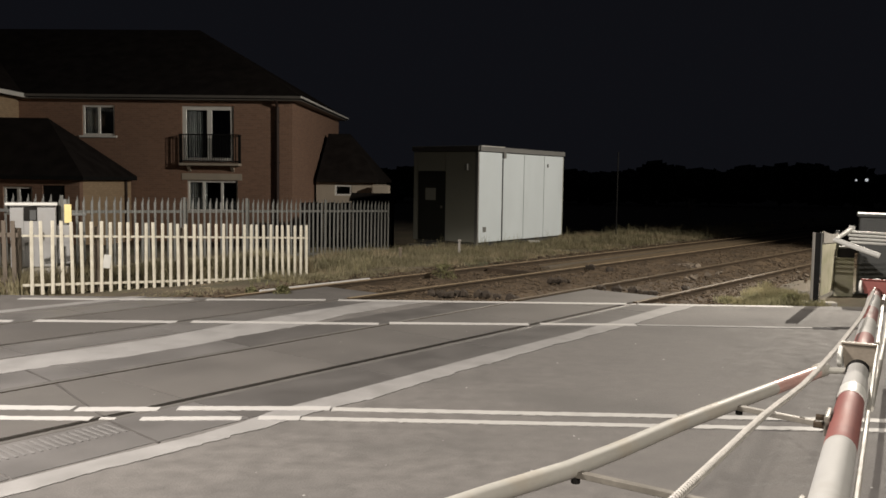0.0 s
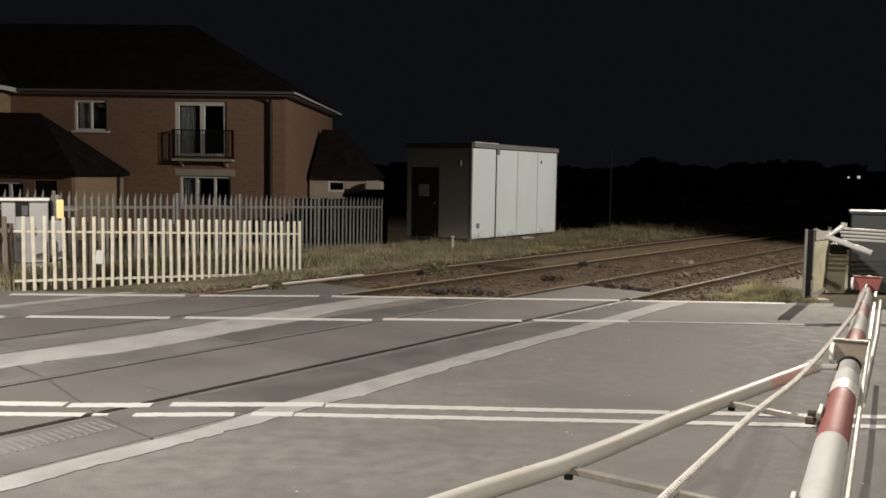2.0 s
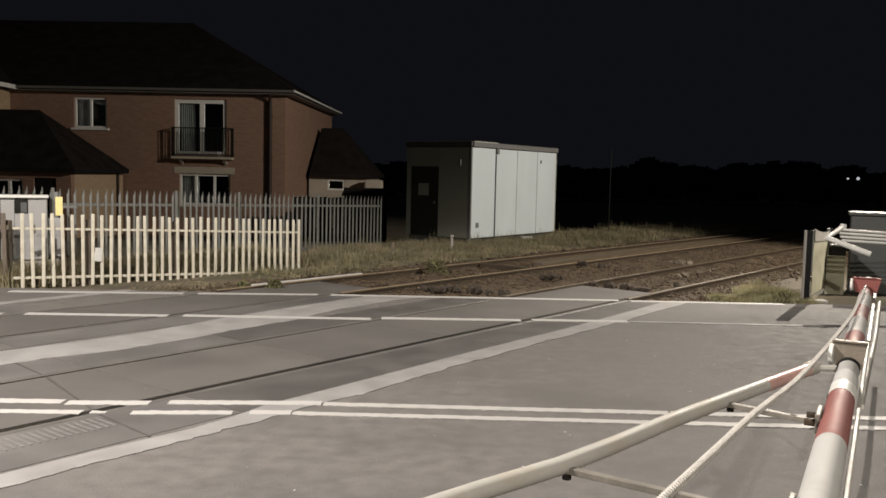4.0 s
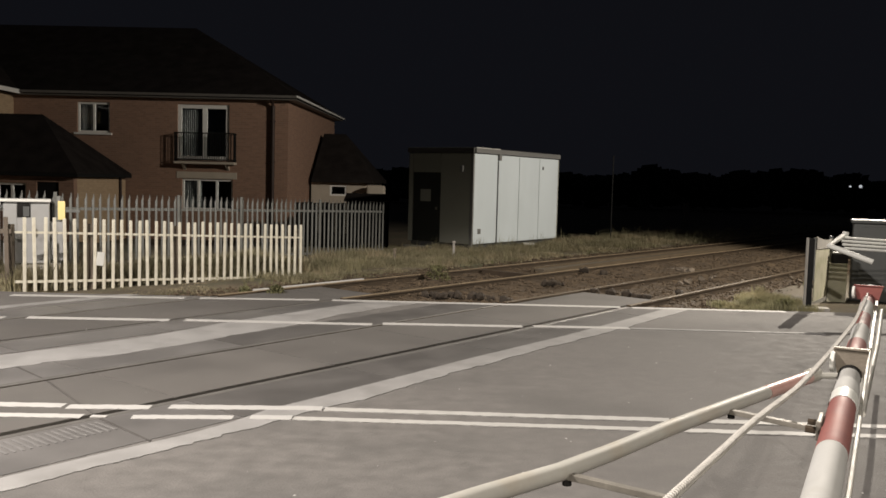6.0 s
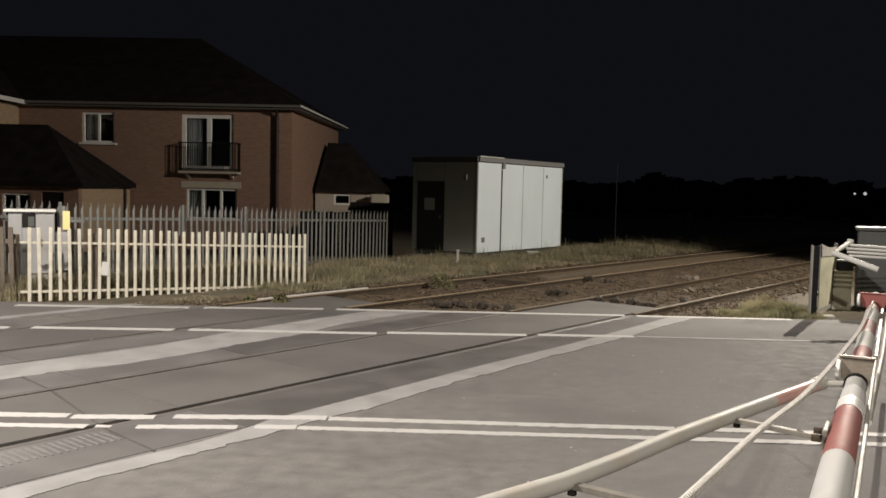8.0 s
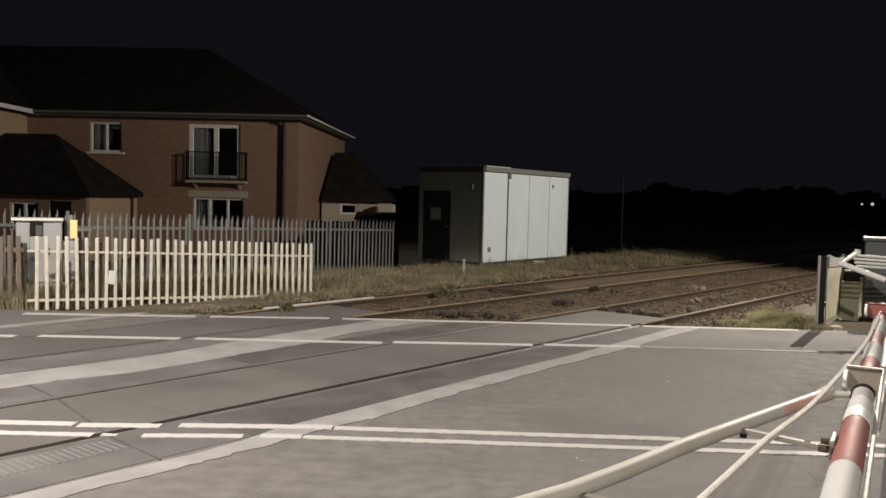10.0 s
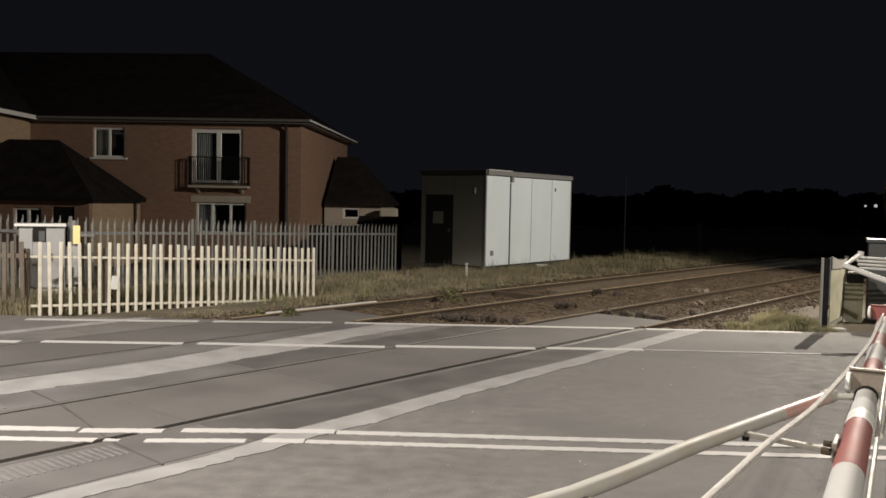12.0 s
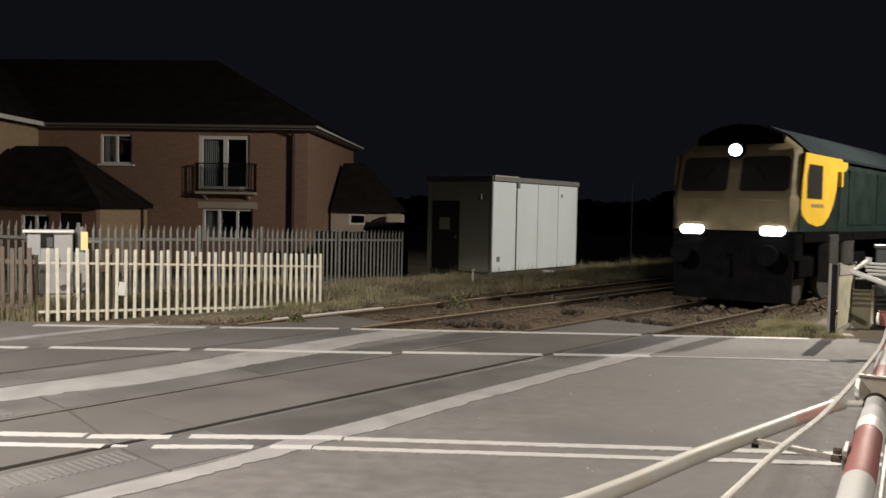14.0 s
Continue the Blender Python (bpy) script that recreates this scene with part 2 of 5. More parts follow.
def thing(name, label, category, m=None, group="", kind=""):
    ob = new(name)
    ob.empty_display_size = 0.2
    if m is not None:
        ob.matrix_basis = m
    return tagged(ob, label, category, group, kind)


def box(bm, x0, x1, y0, y1, z0, z1, bevel=0.0, m=None):
    r = bmesh.ops.create_cube(bm, size=1.0)
    vs = r["verts"]
    bmesh.ops.scale(bm, vec=(x1 - x0, y1 - y0, z1 - z0), verts=vs)
    bmesh.ops.translate(bm, vec=((x0 + x1) / 2, (y0 + y1) / 2, (z0 + z1) / 2), verts=vs)
    if bevel:
        es = list({e for v in vs for e in v.link_edges})
        g = bmesh.ops.bevel(bm, geom=es, offset=bevel, segments=2, affect="EDGES", profile=0.5)
        vs = list({v for f in g["faces"] for v in f.verts} | {v for v in vs if v.is_valid})
    if m is not None:
        bmesh.ops.transform(bm, matrix=m, verts=vs)
    return vs


def boxed(*a, **k):
    bm = bmesh.new()
    box(bm, *a, **k)
    return bm


def cyl(bm, a, b, r0, r1=None, seg=16, caps=True):
    a, b = Vector(a), Vector(b)
    r1 = r0 if r1 is None else r1
    q = (b - a).to_track_quat("Z", "Y").to_matrix().to_4x4()
    g = bmesh.ops.create_cone(bm, cap_ends=caps, segments=seg, radius1=r0, radius2=r1, depth=(b - a).length)
    bmesh.ops.transform(bm, matrix=Matrix.Translation((a + b) / 2) @ q, verts=g["verts"])
    return g["verts"]


def rod(*a, **k):
    bm = bmesh.new()
    cyl(bm, *a, **k)
    return bm


def tube(bm, pts, r, seg=12):
    pts = [Vector(p) for p in pts]
    rings = []
    for i, p in enumerate(pts):
        d = (pts[min(i + 1, len(pts) - 1)] - pts[max(i - 1, 0)]).normalized()
        q = d.to_track_quat("Z", "Y").to_matrix()
        rings.append([bm.verts.new(p + q @ Vector((r * math.cos(6.2832 * k / seg), r * math.sin(6.2832 * k / seg), 0))) for k in range(seg)])
    for a, b in zip(rings, rings[1:]):
        for k in range(seg):
            bm.faces.new((a[k], a[(k + 1) % seg], b[(k + 1) % seg], b[k]))
    bm.faces.new(rings[0][::-1])
    bm.faces.new(rings[-1])
    return bm


def prism(bm, outline, axis, a, b):
    """A flat outline given in two coordinates, drawn out along an axis (0, 1, 2) from a to b."""
    def v(p, w):
        c = list(p)
        c.insert(axis, w)
        return bm.verts.new(c)
    lo, hi = [v(p, a) for p in outline], [v(p, b) for p in outline]
    n = len(outline)
    bm.faces.new(lo)
    bm.faces.new(hi[::-1])
    for i in range(n):
        bm.faces.new((lo[i], lo[(i + 1) % n], hi[(i + 1) % n], hi[i]))


def wall_mesh(x0, x1, z0, z1, y0, y1, holes):
    """A wall in the x-z plane from y0 to y1 with openings (x0, x1, z0, z1) through it."""
    xs = sorted({x0, x1, *[h[0] for h in holes], *[h[1] for h in holes]})
    zs = sorted({z0, z1, *[h[2] for h in holes], *[h[3] for h in holes]})
    bm = bmesh.new()

    def solid(i, j):
        if not (0 <= i < len(xs) - 1 and 0 <= j < len(zs) - 1):
            return False
        cx, cz = (xs[i] + xs[i + 1]) / 2, (zs[j] + zs[j + 1]) / 2
        return not any(h[0] < cx < h[1] and h[2] < cz < h[3] for h in holes)

    def quad(*ps):
        bm.faces.new([bm.verts.new(p) for p in ps])
    for i in range(len(xs) - 1):
        for j in range(len(zs) - 1):
            if not solid(i, j):
                continue
            a, b, c, d = xs[i], xs[i + 1], zs[j], zs[j + 1]
            quad((a, y0, c), (b, y0, c), (b, y0, d), (a, y0, d))
            quad((a, y1, d), (b, y1, d), (b, y1, c), (a, y1, c))
            if not solid(i - 1, j):
                quad((a, y0, c), (a, y0, d), (a, y1, d), (a, y1, c))
            if not solid(i + 1, j):
                quad((b, y0, d), (b, y0, c), (b, y1, c), (b, y1, d))
            if not solid(i, j - 1):
                quad((b, y0, c), (a, y0, c), (a, y1, c), (b, y1, c))
            if not solid(i, j + 1):
                quad((a, y0, d), (b, y0, d), (b, y1, d), (a, y1, d))
    bmesh.ops.remove_doubles(bm, verts=bm.verts, dist=0.0005)
    return bm


def sheet_from_arrays(name, verts, faces, material):
    me = bpy.data.meshes.new(name)
    me.from_pydata(verts, [], faces)
    me.materials.append(material)
    return new(name, me)


# ---- ground ----
def ground_height(x, y):
    """Level by the road, lower by the houses, uneven beyond the road."""
    z = -0.05
    off = x * N.x + y * N.y
    drop = max(0.0, min(1.0, (y - 23) / 6)) * max(0.0, min(1.0, (-14.9 - off) / 2))
    z -= 0.55 * drop * drop * (3 - 2 * drop)
    if y > ROAD_FAR + 0.3:
        z -= 0.30 if -11.7 < off < -5.3 else 0.0
        z += 0.05 * noise.noise(Vector((x * 0.6, y * 0.6, 0))) + 0.02 * noise.noise(Vector((x * 2.5, y * 2.5, 3)))
    return z


def build_ground():
    xs = [-900, -400, -150, -70] + [-40 + 1.0 * i for i in range(17)] + [-23.5 + 0.5 * i for i in range(92)] + [24 + 2 * i for i in range(20)] + [90, 150, 400, 900]
    ys = [-900, -300, -80, -30, -10, 0, 6, 12.5] + [13 + 0.5 * i for i in range(64)] + [46 + 3 * i for i in range(16)] + [120, 200, 400, 900]
    verts = [(x, y, ground_height(x, y) if abs(x) < 120 and -20 < y < 130 else -0.05) for y in ys for x in xs]
    w = len(xs)
    faces = [(j * w + i, j * w + i + 1, (j + 1) * w + i + 1, (j + 1) * w + i) for j in range(len(ys) - 1) for i in range(w - 1)]
    ob = sheet_from_arrays("ground", verts, faces, EARTH)
    tagged(ob, "dark trampled earth with thin grass beyond the road", "ground", kind="structure")
    for f in ob.data.polygons:
        f.use_smooth = True


def clip_far(bm, y=ROAD_FAR):
    bmesh.ops.bisect_plane(bm, geom=bm.verts[:] + bm.edges[:] + bm.faces[:], plane_co=(0, y, 0), plane_no=(0, 1, 0), clear_outer=True)
    edges = [e for e in bm.edges if e.is_boundary]
    if edges:
        bmesh.ops.holes_fill(bm, edges=edges)


GROOVES = []
for centre in (NEAR, FAR):
    GROOVES += [(centre + HALF - 0.115, centre + HALF + 0.037), (centre - HALF - 0.037, centre - HALF + 0.085)]


def build_road():
    bm = bmesh.new()
    bm.faces.new([bm.verts.new(p) for p in ((-70, -3.2, 0), (70, -3.2, 0), (70, ROAD_FAR, 0), (-70, ROAD_FAR, 0))])
    for a, b in GROOVES:
        for off in (a, b):
            bmesh.ops.bisect_plane(bm, geom=bm.verts[:] + bm.edges[:] + bm.faces[:], plane_co=N * off, plane_no=N)
    gone = [f for f in bm.faces if any(a < f.calc_center_median().dot(N) < b for a, b in GROOVES)]
    bmesh.ops.delete(bm, geom=gone, context="FACES")
    g = bmesh.ops.extrude_face_region(bm, geom=bm.faces[:])
    bmesh.ops.translate(bm, vec=(0, 0, -0.12), verts=[v for v in g["geom"] if isinstance(v, bmesh.types.BMVert)])
    road = part("road", bm, ASPHALT)
    tagged(road, "worn grey asphalt road over the level crossing", "road", kind="structure")
    bm = bmesh.new()
    for a, b in GROOVES:
        vs = box(bm, a, b, -20, 26, -0.13, -0.07)
        bmesh.ops.transform(bm, matrix=TRACK, verts=vs)
    clip_far(bm)
    tagged(part("flangeway", bm, DIRT, road), "dirt-filled groove beside the rail")
    # rubber panels in and beside the tracks
    length = 1.8
    strips = ((NEAR + HALF + 0.039, NEAR + HALF + 0.75, PANEL, 99), (NEAR - HALF + 0.087, NEAR + HALF - 0.117, DECK, 13.15), (NEAR - HALF - 0.62, NEAR - HALF - 0.039, PANEL, 99),
              (FAR + HALF + 0.039, FAR + HALF + 0.62, PANEL, 99), (FAR - HALF + 0.087, FAR + HALF - 0.117, DECK, 10.2), (FAR - HALF - 0.65, FAR - HALF - 0.039, PANEL, 99))
    for lo, hi, m, limit in strips:
        for k in range(-6, 11):
            a = k * length + 0.55
            b = a + length
            if limit < 99:
                b = min(b, limit)
                if b - a < 0.1:
                    continue
            bm = boxed(lo, hi, a + 0.008, b - 0.008, -0.06, 0.004)
            bmesh.ops.transform(bm, matrix=TRACK, verts=bm.verts[:])
            if limit == 99 and max(v.co.y for v in bm.verts) > ROAD_FAR:
                if min(v.co.y for v in bm.verts) > ROAD_FAR - 0.1:
                    bm.free()
                    continue
                bmesh.ops.bisect_plane(bm, geom=bm.verts[:] + bm.edges[:] + bm.faces[:], plane_co=(0, ROAD_FAR, 0), plane_no=(0, 1, 0), clear_outer=True)
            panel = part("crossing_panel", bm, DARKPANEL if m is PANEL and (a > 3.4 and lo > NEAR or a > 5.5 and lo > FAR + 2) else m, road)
            if m is PANEL and -3 < a < 3:
                inner = lo + 0.06 if lo > NEAR else hi - 0.34
                bm = bmesh.new()
                for i in range(int((b - a) / 0.055) - 3):
                    y = a + 0.09 + 0.055 * i
                    if y > 3.32:
                        break
                    box(bm, inner, inner + 0.28, y, y + 0.022, 0.002, 0.0075)
                bmesh.ops.transform(bm, matrix=TRACK, verts=bm.verts[:])
                tagged(part("tread_ribs", bm, RIB, panel), "ribs on the rubber panel, coloured pale for their sheen")
    # a tarred joint that runs across the whole near track
    bm = bmesh.new()
    for o0, a0, o1, a1 in ((-8.03, 3.80, -7.46, 3.74), (-7.32, 3.72, -6.07, 3.44), (-5.90, 3.40, -5.16, 3.34)):
        d = Vector((o1 - o0, a1 - a0, 0)).normalized()
        s = Vector((-d.y, d.x, 0)) * 0.012
        p, q = Vector((o0, a0, 0)), Vector((o1, a1, 0))
        ring = [p + s, p - s, q - s * 0.7, q + s * 0.7]
        top, low = [bm.verts.new(v + Vector((0, 0, 0.0068))) for v in ring], [bm.verts.new(v) for v in ring]
        bm.faces.new(top)
        for i in range(4):
            bm.faces.new((top[i], top[(i + 1) % 4], low[(i + 1) % 4], low[i]))
    bmesh.ops.transform(bm, matrix=TRACK, verts=bm.verts[:])
    tagged(part("tar_joint", bm, TAR, road), "dark tarred joint across the crossing panels")
    return road


def stripe(x0, y0, x1, y1, width, material, name, label, rag=0.007, z=0.0075):
    """A painted line with slightly ragged edges and a little thickness."""
    a, b = Vector((x0, y0, 0)), Vector((x1, y1, 0))
    d = (b - a).normalized()
    s = Vector((-d.y, d.x, 0))
    n = max(2, int((b - a).length / 0.035))
    rng = random.Random(name + str(x0) + str(y0))
    top, low = [], []
    for i in range(n + 1):
        c = a.lerp(b, i / n)
        l, r = width / 2 + rng.uniform(-rag, rag), width / 2 + rng.uniform(-rag, rag)
        top.append(((c + s * l), (c - s * r)))
    bm = bmesh.new()
    up = [[bm.verts.new(p + Vector((0, 0, z))) for p in row] for row in top]
    dn = [[bm.verts.new(p + Vector((0, 0, 0.001))) for p in row] for row in top]
    for i in range(n):
        bm.faces.new((up[i][0], up[i][1], up[i + 1][1], up[i + 1][0]))
        for k in (0, 1):
            bm.faces.new((up[i][k], up[i + 1][k], dn[i + 1][k], dn[i][k]))
    ob = part(name, bm, material)
    return tagged(ob, label, "road marking", "road markings", "structure")


def band(rows, name, label):
    """A broad painted band along the rails: along, offset of its middle, width, with a chipped edge."""
    rng = random.Random(name + str(rows[0]))
    bm, last = bmesh.new(), None
    chip = 0.0
    n = int((rows[-1][0] - rows[0][0]) / 0.03)
    for i in range(n + 1):
        a = rows[0][0] + (rows[-1][0] - rows[0][0]) * i / n
        k = max(j for j in range(len(rows) - 1) if rows[j][0] <= a + 1e-6)
        u = (a - rows[k][0]) / (rows[k + 1][0] - rows[k][0])
        c, w = rows[k][1] + (rows[k + 1][1] - rows[k][1]) * u, rows[k][2] + (rows[k + 1][2] - rows[k][2]) * u
        chip = 0.85 * chip + rng.uniform(-0.008, 0.008)
        if rng.random() < 0.03:
            chip += rng.choice((-0.03, 0.03))
        x0, x1 = c - w / 2 + rng.uniform(-0.003, 0.003), c + w / 2 + chip
        here = [bm.verts.new(tp(x0, a, 0.0055)), bm.verts.new(tp(x1, a, 0.0055)), bm.verts.new(tp(x0, a, 0.001)), bm.verts.new(tp(x1, a, 0.001))]
        if last:
            bm.faces.new((last[0], last[1], here[1], here[0]))
            bm.faces.new((last[0], here[0], here[2], last[2]))
            bm.faces.new((last[1], last[3], here[3], here[1]))
        last = here
    bmesh.ops.bisect_plane(bm, geom=bm.verts[:] + bm.edges[:] + bm.faces[:], plane_co=(0, ROAD_FAR, 0), plane_no=(0, 1, 0), clear_outer=True)
    return tagged(part(name, bm, PAINT), label, "road marking", "road markings", "structure")


def build_markings():
    edge = "white edge line painted along the footway of the crossing"
    for x0, y0, x1, y1 in ((-14, 12.5, -6.9, 12.66), (-6.24, 12.73, -3.73, 12.87), (-3.52, 12.89, -1.76, 13.03), (-1.57, 13.03, 2.79, 13.05), (2.96, 13.02, 5.28, 13.0)):
        stripe(x0, y0, x1, y1, 0.15, PAINT_BRIGHT, "edge_line", edge)
    for x0, y0, x1, y1 in ((-12, 10.55, -5.35, 10.72), (-5.09, 10.78, -3.34, 10.84), (-3.16, 10.88, -0.80, 10.90), (-0.67, 10.98, 1.11, 11.03), (1.26, 11.07, 2.5, 11.10)):
        stripe(x0, y0, x1, y1, 0.15, PAINT_BRIGHT, "footway_line", "white line between carriageway and footway")
    stripe(2.52, 11.10, 5.0, 11.05, 0.085, PAINT, "worn_footway_line", "worn thin white line between carriageway and footway")
    c = "white line of the double line along the middle of the road"
    for x0, y0, x1, y1, w, m in ((-12, 6.55, -2.88, 6.69, 0.12, PAINT_BRIGHT), (-2.84, 6.66, -2.21, 6.70, 0.12, PAINT_BRIGHT), (-2.07, 6.73, -0.88, 6.79, 0.12, PAINT_BRIGHT), (-0.86, 6.77, 1.86, 6.70, 0.10, PAINT_LINE), (1.88, 6.70, 14, 6.4, 0.10, PAINT_LINE),
                              (-12, 6.30, -2.62, 6.40, 0.10, PAINT_BRIGHT), (-2.56, 6.41, -2.44, 6.415, 0.06, PAINT_BRIGHT), (-2.255, 6.42, -1.51, 6.47, 0.10, PAINT_BRIGHT), (-1.385, 6.49, -1.07, 6.50, 0.11, PAINT_BRIGHT), (-1.06, 6.49, 1.79, 6.42, 0.09, PAINT_LINE), (1.81, 6.42, 14, 6.14, 0.09, PAINT_LINE)):
        stripe(x0, y0, x1, y1, w, m, "centre_line", c)
    b = "broad worn white band painted beside the rails"
    band(((-3.5, -5.03, 0.26), (2.9, -5.04, 0.22), (3.6, -5.01, 0.21), (4.0, -5.02, 0.24), (4.4, -5.08, 0.29), (5.2, -5.085, 0.31), (6.2, -5.12, 0.30), (7.2, -5.17, 0.28), (9.0, -5.185, 0.26), (10.5, -5.235, 0.28), (12.5, -5.31, 0.31), (14.0, -5.36, 0.31)), "crossing_band", b)
    band(((-1.0, -8.37, 0.62), (3.8, -8.36, 0.62), (4.9, -8.26, 0.69), (5.6, -8.27, 0.67), (6.6, -8.40, 0.73), (7.3, -8.47, 0.74), (8.3, -8.60, 0.58), (10.0, -8.63, 0.62), (13.0, -8.68, 0.62)), "crossing_band", b)
    band(((2.0, -11.72, 0.20), (9.0, -11.86, 0.20)), "crossing_band", b)


def build_grit():
    rng = np.random.default_rng(21)
    vs, fs = [], []
    for k in range(150):
        x, y, r0 = rng.uniform(-5, 5), 2.2 + 10.5 * rng.random(), rng.uniform(0.004, 0.013)
        i = len(vs)
        for a in range(5):
            w = r0 * rng.uniform(0.6, 1.2)
            vs.append((x + w * math.cos(a * 1.2566), y + w * math.sin(a * 1.2566), 0.001))
        vs.append((x, y, r0 * 0.6))
        fs += [(i + a, i + (a + 1) % 5, i + 5) for a in range(5)]
    tagged(sheet_from_arrays("road_grit", vs, fs, PAINT_LINE), "small pale stones and litter scattered on the asphalt", "grit", kind="stuff")


# ---- railway ----
def rail_mesh(length, head):
    prof = [(-0.07, -0.16), (0.07, -0.16), (0.07, -0.148), (0.012, -0.13), (0.012, -0.045), (0.036, -0.035), (0.036, -0.006), (0.028, 0), (-0.028, 0), (-0.036, -0.006), (-0.036, -0.035), (-0.012, -0.045), (-0.012, -0.13), (-0.07, -0.148)]
    bm = bmesh.new()
    lo, hi = [bm.verts.new((x, 0, z)) for x, z in prof], [bm.verts.new((x, length, z)) for x, z in prof]
    n = len(prof)
    for i in range(n):
        f = bm.faces.new((lo[i], lo[(i + 1) % n], hi[(i + 1) % n], hi[i]))
        f.material_index = 1 if 6 <= i <= 8 else 0
    bm.faces.new(lo)
    bm.faces.new(hi)
    return finish(bm, "rail", [RUST, head])


def build_tracks():
    sleeper = finish(boxed(-1.3, 1.3, -0.125, 0.125, -0.26, -0.145, bevel=0.012), "sleeper", TIMBER)
    for centre, label in ((NEAR, "rusty running track that the train comes along"), (FAR, "rusty second track beside the grass verge")):
        track = thing("railway_track", label, "railway track", TRACK @ pose(centre, 0, 0), "tracks", "structure")
        for s in (-1, 1):
            edge = (ROAD_FAR + 0.627 * (centre + s * HALF)) / 0.779
            for y0, length, head in ((-60, 60 + edge, RAILTOP), (edge + 0.004, 170, RAILTAN if centre == FAR else RAILDARK)):
                ob = new("rail", rail_mesh(length, head))
                ob.parent, ob.location = track, (s * HALF, y0, 0.006 if head is RAILTOP else 0.03)
        start = (ROAD_FAR + 0.627 * centre) / 0.779 + 1.2
        for k in range(80):
            ob = new("sleeper", sleeper)
            ob.parent, ob.location = track, (random.uniform(-0.03, 0.03), start + 0.66 * k, random.uniform(-0.01, 0.01))
    # a set of points: closure rails leaving the second track
    pts = thing("turnout", "pair of rusty switch rails joining the second track", "turnout", TRACK, kind="structure")
    for line in (((-9.50, 14.9), (-9.83, 16.8), (-9.92, 19.6), (-10.02, 26.0), (-10.15, 40.0)), ((-10.33, 16.2), (-10.42, 19.2), (-10.40, 24.0), (-10.36, 40.0))):
        bm = bmesh.new()
        for (o0, a0), (o1, a1) in zip(line, line[1:]):
            m = pose(o0, a0, 0, 0, 0, -math.degrees(math.atan2(o1 - o0, a1 - a0)))
            box(bm, -0.035, 0.035, 0, math.hypot(o1 - o0, a1 - a0), -0.15, 0.006, m=m)
        part("switch_rail", bm, RAILDARK, pts)
    part("tie_bar", boxed(-10.75, -9.45, 14.86, 14.98, -0.12, 0.004, 0.01), RUST, pts, "rusty tie bar across the rails")
    part("walkway_board", boxed(-10.26, -10.04, 16.2, 27.0, -0.12, -0.02, 0.01), BOARD, pts, "grey board between the switch rails")
    # ballast bed with loose stones
    w, l = 42, 300
    offs = [-12.0 + 7.0 * i / w for i in range(w + 1)]
    als = [6 + 0.16 * i for i in range(l + 1)]
    verts, keep = [], []
    for a in als:
        for o in offs:
            p = tp(o, a)
            edge = min(1.0, (o + 12.0) / 0.5, (-5.0 - o) / 0.4)
            z = -0.18 + 0.10 * edge + 0.06 * noise.noise(p * 2.2) + 0.06 * noise.noise(p * 6)
            gap = min(abs(o - NEAR), abs(o - FAR))
            z -= 0.03 if gap < 0.6 else 0
            z += 0.02 if abs(o - (NEAR + FAR) / 2) < 0.7 else 0
            verts.append((p.x, p.y, z))
    faces = []
    for j in range(l):
        for i in range(w):
            q = (j * (w + 1) + i, j * (w + 1) + i + 1, (j + 1) * (w + 1) + i + 1, (j + 1) * (w + 1) + i)
            if all(verts[k][1] > ROAD_FAR - 0.05 for k in q):
                faces.append(q)
    bed = sheet_from_arrays("ballast_bed", verts, faces, BALLAST)
    tagged(bed, "brown dirty ballast bed under both tracks", "ballast", kind="structure")
    rng = np.random.default_rng(4)
    vs, fs = [], []
    shape = np.array([(1, 0, 0), (-1, 0, 0), (0, 1, 0), (0, -1, 0), (0, 0, 1), (0, 0, -1)], float)
    tri = [(0, 2, 4), (2, 1, 4), (1, 3, 4), (3, 0, 4), (2, 0, 5), (1, 2, 5), (3, 1, 5), (0, 3, 5)]
    count = 0
    while count < 22000:
        o, a = rng.uniform(-11.9, -5.0), 6 + 40 * rng.random() ** 1.6
        p = tp(o, a)
        if p.y < ROAD_FAR + 0.12:
            continue
        gap = min(abs(o - c - s * HALF) for c in (NEAR, FAR) for s in (-1, 1))
        if gap < 0.09:
            continue
        r = rng.uniform(0.016, 0.040) * (1.7 if rng.random() < 0.04 else 1)
        q = shape * rng.uniform(0.6, 1.2, (6, 1)) * r * np.array((1.1, 0.9, 0.7))
        c, s = math.cos(count), math.sin(count)
        z = (-0.10 if min(abs(o - NEAR), abs(o - FAR)) < 0.6 else -0.06) + 0.06 * noise.noise(p * 2.2) + 0.06 * noise.noise(p * 6)
        for x, y, w_ in q:
            vs.append((p.x + c * x - s * y, p.y + s * x + c * y, z + w_))
        fs += [tuple(6 * count + k for k in t) for t in tri]
        count += 1
    tagged(sheet_from_arrays("ballast_stones", vs, fs, STONE), "loose brown ballast stones on the track bed", "ballast", kind="stuff")


